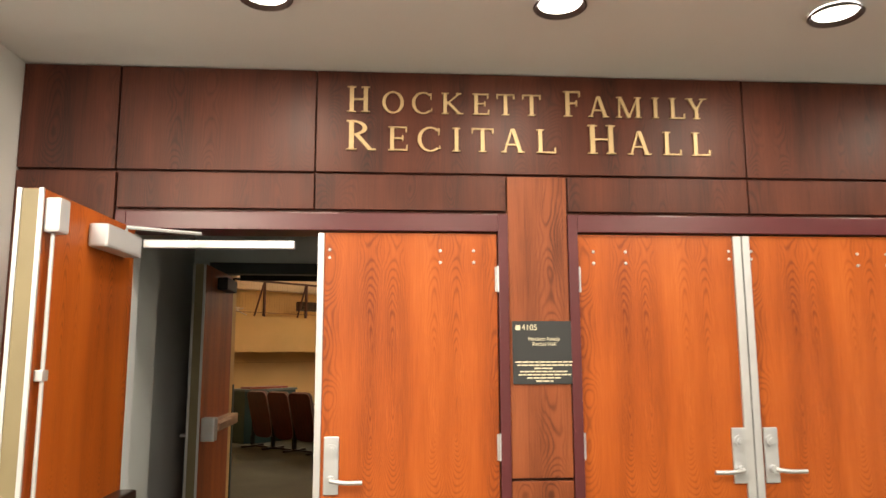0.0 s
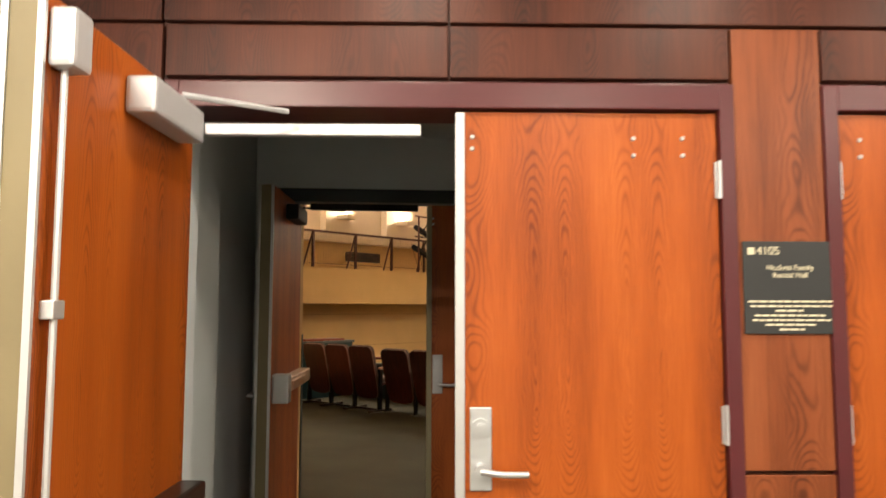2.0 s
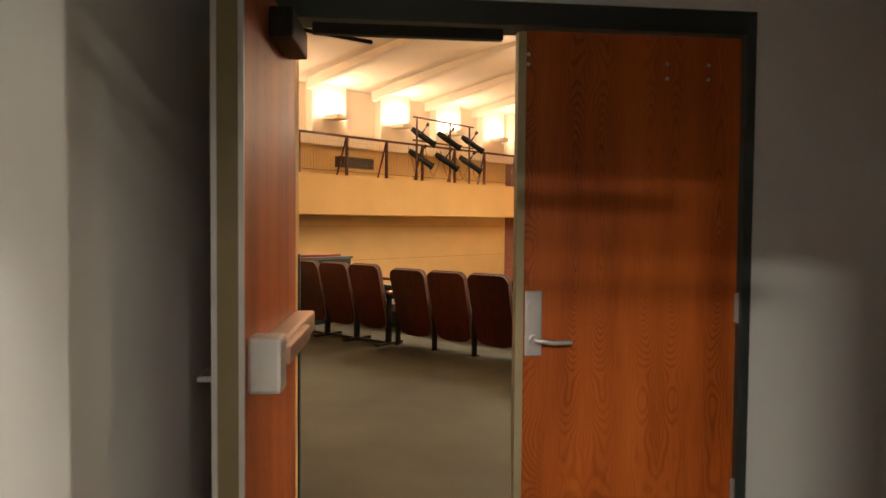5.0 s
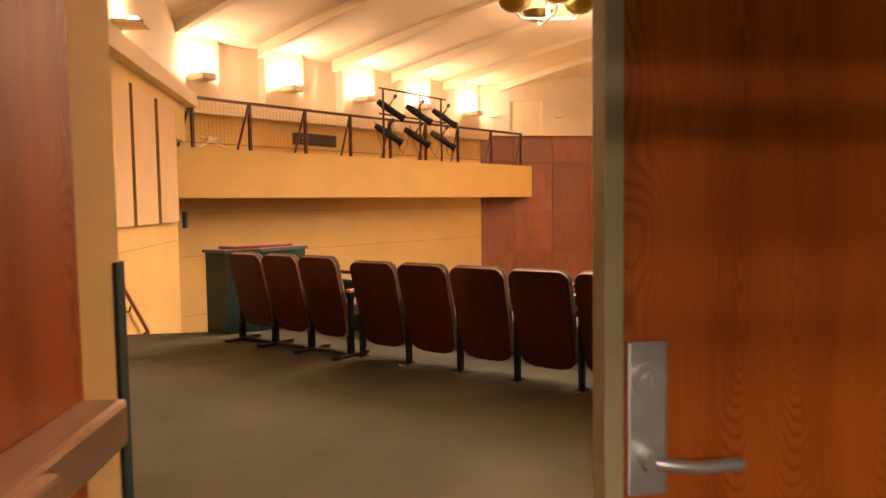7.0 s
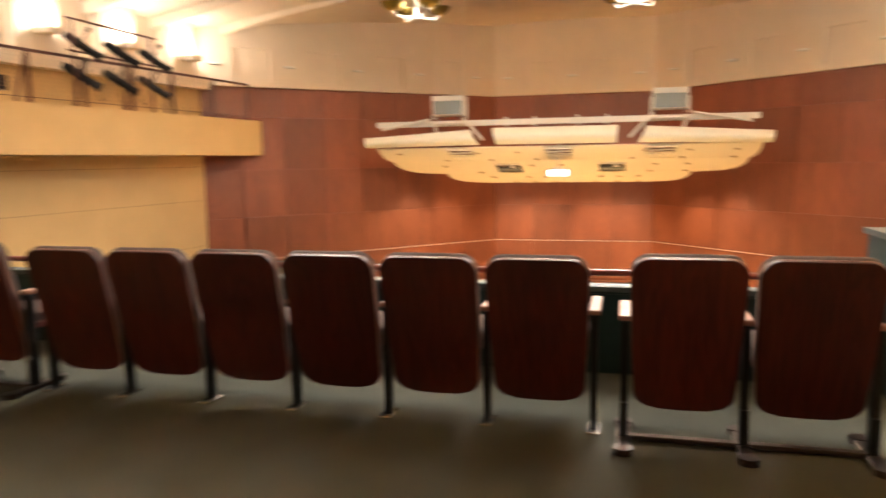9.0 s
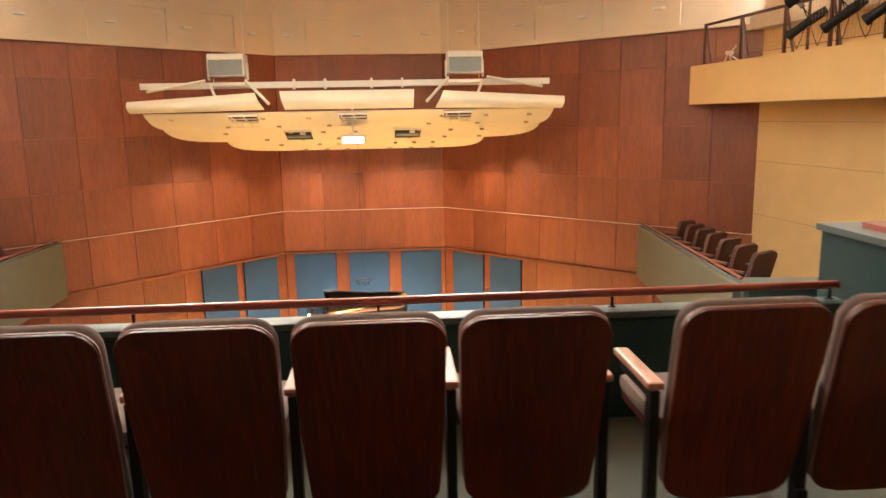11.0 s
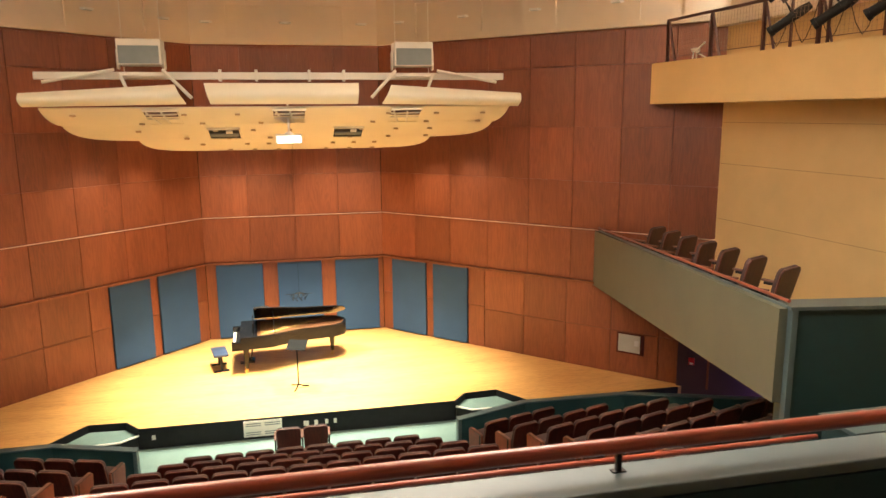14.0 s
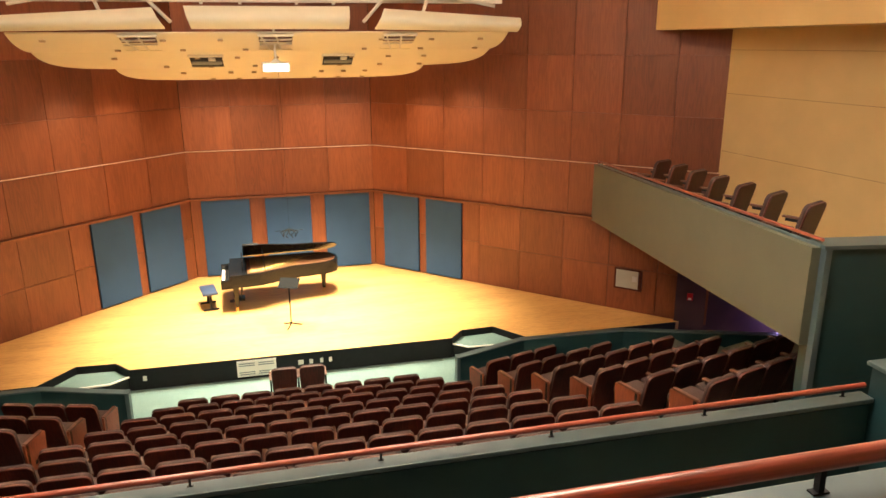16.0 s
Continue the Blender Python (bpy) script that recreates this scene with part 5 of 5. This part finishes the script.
def curved_sheet(name, outline, z_of, thick, label="", n=24):
    """A bent sheet: outline(v) gives the half width at depth v (0 to 1)."""
    bm = fresh()
    rows = []
    m = 8
    for j in range(m + 1):
        v = j / m
        x0, x1, y = outline(v)
        rows.append([(x0 + (x1 - x0) * i / n, y, z_of((x0 + (x1 - x0) * i / n), v)) for i in range(n + 1)])
    grid = [[bm.verts.new(p) for p in r] for r in rows]
    for a, b in zip(grid, grid[1:]):
        for i in range(n):
            bm.faces.new((a[i], a[i + 1], b[i + 1], b[i]))
    bmesh.ops.recalc_face_normals(bm, faces=bm.faces)
    if bm.faces[0].normal.z < 0:
        bmesh.ops.reverse_faces(bm, faces=bm.faces[:])
    bmesh.ops.solidify(bm, geom=bm.faces[:], thickness=thick)
    return part(name, bm, REFLECT, canopy, label, smooth=True)


# three lips along the front edge
for x0, x1, d0, d1, za, zb, la, lb in ((-5.56, -2.42, .05, .21, 2.05, 2.23, 1.76, 1.80), (-1.81, 1.59, .12, -.03, 2.26, 2.26, 1.80, 1.79), (2.34, 5.48, -.21, -.06, 2.22, 2.03, 1.78, 1.72)):
    curved_sheet("front_lip", lambda v, a=x0, b=x1, p=d0, q=d1: (a + p * v, b + q * v, 24.25 - .35 * math.sin(v * 2.2) + .3 * v),
                 lambda x, v, a=x0, b=x1, p=za, q=zb, e=la, f=lb: (p + (q - p) * (x - a) / (b - a)) * (1 - v) + (e + (f - e) * (x - a) / (b - a)) * v, .03, n=10)
# three stepped tiers, each lower and narrower than the one before it
TIERS = ((24.40, 25.34, 5.24, 4.98, 1.75, 1.36), (25.30, 26.44, 5.06, 3.75, 1.37, .985), (26.40, 27.60, 3.66, 2.35, .995, .66))
for y0, y1, w0, w1, z0, z1 in TIERS:
    curved_sheet("tier", lambda v, a=y0, b=y1, p=w0, q=w1: (-(q + (p - q) * math.sqrt(max(0, 1 - v * v))), q + (p - q) * math.sqrt(max(0, 1 - v * v)), a + (b - a) * v),
                 lambda x, v, p=z0, q=z1: p + (q - p) * v - .05 * math.sin(v * math.pi), .03, n=30)
for y0, y1, w0, w1, z0, z1 in TIERS:
    for v, n in ((.22, 9), (.72, 8)):
        for k in range(n):
            if (k + int(v * 10)) % 4 == 3:
                continue
            x = -(w1 * .93) + 2 * w1 * .93 * k / (n - 1)
            z = z0 + (z1 - z0) * v - .05 * math.sin(v * math.pi) - .036
            y = y0 + (y1 - y0) * v
            part("downlight_box", one_box(x - .055, x + .055, y - .05, y + .05, z - .045, z, bevel=.004), WELLTAN, canopy, "small tan square light fitting")
# light wells: dark plates stand in for the shade inside the openings
for x, y, z, mat in ((-2.79, 24.78, 1.575, 0), (0.0, 24.78, 1.575, 0), (2.72, 24.78, 1.575, 0), (-1.56, 25.78, 1.17, 1), (1.43, 25.78, 1.17, 1)):
    bm = fresh()
    t = math.degrees(math.atan2(.38, 1.05))
    mm = pose(x, y, z - .045, -t, 0, 0)
    deep = .33 if mat else .40
    block(bm, -.36, .36, -deep, deep, -.012, 0, m=mm)
    well = part("light_well", bm, BLACK if mat else SEATWOOD, canopy, "dark plate painted as the shaded inside of a light well")
    bm = fresh()
    for a, b, c, d in ((-.38, .38, -deep - .03, -deep), (-.38, .38, deep, deep + .03), (-.38, -.355, -deep, deep), (.355, .38, -deep, deep)):
        block(bm, a, b, c, d, -.03, .02, m=mm)
    part("rim", bm, REFLECT, well)
    if not mat:
        for a, b in (((-.34, -.22), (.34, -.26)), ((-.34, .05), (.34, .02)), ((-.30, -.38), (-.12, .38)), ((.02, -.38), (.10, .38))):
            bm = fresh()
            rod(bm, mm @ Vector((*a, -.03)), mm @ Vector((*b, -.03)), .022, seg=6)
            part("strut", bm, WHITEMETAL, well)
    else:
        part("lamp_tray", one_box(-.33, .33, -.06, .12, -.05, -.012, bevel=.006, m=mm), GREYFACE, well)
        part("lamp_box", one_box(.05, .20, -.26, -.14, -.06, -.012, bevel=.006, m=mm), WHITEMETAL, well)
# truss, loudspeakers and hanging wires
truss = thing("lighting_truss", "white steel truss that carries the canopy", "truss", HALL @ pose(-.1, 0, -.06))
bm = fresh()
block(bm, -5.28, 5.30, 24.75, 24.87, 2.42, 2.58, bevel=.006)
part("beam", bm, WHITEMETAL, truss)
for s in (-1, 1):
    for pts in ([(s * 5.1, 24.7, 2.36), (s * 3.6, 24.6, 2.62)], [(s * 2.6, 24.6, 2.62), (s * 2.0, 24.4, 2.0)], [(s * 3.5, 24.6, 2.55), (s * 3.3, 24.4, 2.1)], [(s * 3.5, 24.62, 2.5), (s * 2.6, 24.62, 2.5)]):
        bm = fresh()
        tube(bm, pts, .04, 6)
        part("strut", bm, WHITEMETAL, truss)
    for x in (.6, 1.4):
        part("clamp", one_box(s * x - .03, s * x + .03, 24.72, 24.90, 2.38, 2.64, bevel=.006), WHITEMETAL, truss)
    for x in (2.62, 3.42):
        bm = fresh()
        rod(bm, (s * x, 24.75, 2.55), (s * x, 24.75, 6.0), .008, seg=6)
        part("cable", bm, WHITEMETAL, truss)
    sp = thing("loudspeaker", "white box loudspeaker with grey front on the truss", "loudspeaker", HALL @ pose(s * 3.05 - .11, 24.8, 2.60), "stage loudspeakers")
    part("cabinet", one_box(-.46, .46, -.25, .35, .06, .62, bevel=.03), WHITEMETAL, sp)
    part("grille", one_box(-.42, .42, -.265, -.25, .09, .47, bevel=.006), GREYFACE, sp, "grey cloth front")
    for x in (-.49, .49):
        part("bracket", one_box(x - .02, x + .02, -.05, .12, -.02, .4, bevel=.004), WHITEMETAL, sp)
p = thing("projector", "white ceiling projector with a lit front under the canopy", "projector", HALL @ pose(-.03, 25.0, .99))
part("case", one_box(-.31, .31, -.25, .25, -.10, .11, bevel=.03), WHITEMETAL, p)
part("front", one_box(-.27, .27, -.262, -.25, -.08, .07, bevel=.004), PROJ, p, "bright front glass")
bm = fresh()
rod(bm, (0, -.15, .11), (0, -.15, 1.05), .025, seg=10)
rod(bm, (0, -.15, .11), (0, -.15, .18), .13, .05, seg=12)
part("mount", bm, WHITEMETAL, p)
mic = thing("microphone_array", "black hanging stereo microphone cluster on a thin wire", "microphone", HALL @ pose(.03, 26.0, -3.1))
bm = fresh()
rod(bm, (0, 0, .1), (0, 0, 4.0), .0025, seg=5)
part("wire", bm, MATTE, mic)
bm = fresh()
for k in range(8):
    a = k * math.tau / 8
    tube(bm, [(.02 * math.cos(a), .02 * math.sin(a), .08), (.22 * math.cos(a), .18 * math.sin(a), .0), (.16 * math.cos(a + .5), .14 * math.sin(a + .5), -.12)], .012, 5)
rod(bm, (-.35, 0, .04), (.35, 0, .04), .008, seg=5)
part("spider", bm, MATTE, mic)

# ---- concert grand ----
grand = thing("grand_piano", "black concert grand piano with its lid raised on the stage", "grand piano", HALL @ pose(-1.55, 26.32, -5.3, 0, 0, 3) @ Matrix.Scale(1.06, 4))
CASE = [(0, 0), (.35, 0), (.75, .03), (1.15, .20), (1.6, .38), (2.05, .44), (2.45, .50), (2.68, .66), (2.76, .90), (2.74, 1.15), (2.60, 1.36), (2.35, 1.50), (0, 1.56)]
bm = fresh()
prism(bm, CASE, .66, .98)
part("case", bm, PIANO, grand, "black lacquered case", smooth=True)
bm = fresh()
inner = [(.42 + (x - .42) * .97, .78 + (y - .78) * .93) for x, y in CASE if x > .2] 
prism(bm, [(.42, 1.50)] + [(.42, .06)] + [q for q in inner if q[0] > .5][:-1] + [(2.3, 1.44)], .981, .99)
part("soundboard", bm, GOLD, grand, "gold iron frame and strings")
bm = fresh()
for k in range(14):
    rod(bm, (.5, .12 + .095 * k, 1.0), (.9 + .12 * k if k < 12 else 2.4, .32 + .08 * k, 1.0), .003, seg=4)
part("strings", bm, BRASS, grand)
lid = part("lid", (lambda b: (prism(b, [(x, y) for x, y in CASE if x >= .35] + [(.35, 1.56)], 0, .022), b)[1])(fresh()), PIANO, grand, "raised black lid")
lid.matrix_basis = Matrix.Translation((0, 1.56, 1.0)) @ pose(0, 0, 0, -26, 0, 0) @ Matrix.Translation((0, -1.56, 0))
flap = part("front_flap", one_box(.36, .72, .02, 1.55, .026, .046, bevel=.004), PIANO, grand)
flap.matrix_basis = lid.matrix_basis.copy()
bm = fresh()
rod(bm, (.85, .14, .98), (.82, .28, 1.55), .012, seg=8)
part("lid_prop", bm, PIANO, grand)
part("keybed", one_box(-.22, .06, .02, 1.54, .64, .70, bevel=.006), PIANO, grand)
part("keys", one_box(-.20, -.03, .14, 1.42, .70, .722, bevel=.003), IVORY, grand, "ivory white keys")
bm = fresh()
for k in range(52):
    if k % 7 in (0, 1, 3, 4, 5):
        y = .14 + 1.28 * (k + .98) / 52
        block(bm, -.13, -.03, y - .006, y + .006, .722, .734)
part("black_keys", bm, BLACK, grand)
part("fallboard", one_box(-.03, .0, .1, 1.46, .70, .90, bevel=.006), PIANO, grand)
for y in (.02, 1.44):
    part("cheek", one_box(-.22, .02, y, y + .1, .66, .86, bevel=.012), PIANO, grand)
desk = part("music_desk", one_box(.30, .33, .35, 1.2, .98, 1.22, bevel=.006), PIANO, grand)
for x, y in ((.12, .18), (.12, 1.36), (2.38, 1.02)):
    bm = fresh()
    block(bm, x - .07, x + .07, y - .07, y + .07, .50, .66, bevel=.01)
    rod(bm, (x, y, .12), (x, y, .5), .042, .075, seg=8)
    leg = part("leg", bm, PIANO, grand)
    bm = fresh()
    rod(bm, (x, y, .05), (x, y, .12), .024, seg=10)
    rod(bm, (x - .015, y - .02, .04), (x - .015, y + .02, .04), .04, seg=12)
    part("caster", bm, BRASS, leg, "brass caster")
bm = fresh()
for y in (.66, .86):
    rod(bm, (.22, y, .14), (.30, y, .66), .018, seg=8)
block(bm, .08, .32, .60, .92, .10, .16, bevel=.01)
for y in (.68, .76, .84):
    block(bm, -.06, .1, y - .015, y + .015, .07, .085, bevel=.004)
part("pedal_lyre", bm, PIANO, grand)

bench = thing("piano_bench", "dark blue padded bench in front of the piano", "piano bench", HALL @ pose(-2.18, 27.05, -5.3, 0, 0, 12))
part("cushion", one_box(-.20, .20, -.40, .40, .43, .50, bevel=.03), BLUEVINYL, bench, "dark blue tufted cushion", smooth=True)
for y in (-.3, .3):
    bm = fresh()
    block(bm, -.03, .03, y - .03, y + .03, .03, .43)
    block(bm, -.2, .2, y - .035, y + .035, 0, .035, bevel=.006)
    part("leg", bm, BLACK, bench)
st = thing("music_stand", "black orchestral music stand with a tilted desk", "music stand", HALL @ pose(-.09, 25.08, -5.3, 0, 0, -20))
bm = fresh()
rod(bm, (0, 0, .05), (0, 0, 1.05), .018, seg=8)
part("pole", bm, MATTE, st)
for k in range(3):
    a = k * math.tau / 3 + .5
    bm = fresh()
    tube(bm, [(0, 0, .10), (.12 * math.cos(a), .12 * math.sin(a), .05), (.27 * math.cos(a), .27 * math.sin(a), .016)], .017, 6)
    part("leg", bm, MATTE, st)
d = part("desk", one_box(-.25, .25, -.006, .006, -.16, .17, bevel=.002), MATTE, st, "dark sheet metal desk")
d.matrix_basis = pose(0, .02, 1.13, -55, 0, 0)

# ---- stage front fittings ----
v = thing("floor_vent", "pale steel ventilation grille in the stage front", "vent", HALL @ pose(-.93, 23.34, -5.52))
part("plate", one_box(-.43, .43, -.012, 0, -.2, .19, bevel=.004), WHITEMETAL, v)
for x in (-.21, .21):
    for z in (-.14, -.09, .07, .12):
        part("slat", one_box(x - .17, x + .17, -.016, -.012, z - .012, z + .012), GREYFACE, v)
for x, w in ((.05, .12), (.28, .08), (.52, .07), (.72, .07), (-3.3, .08), (3.2, .08)):
    o = thing("socket_plate", "small pale socket plate on the black stage front", "socket", HALL @ pose(x, 23.34, -5.50))
    part("plate", one_box(-w / 2, w / 2, -.01, 0, -.06, .05, bevel=.003), WHITEMETAL, o)
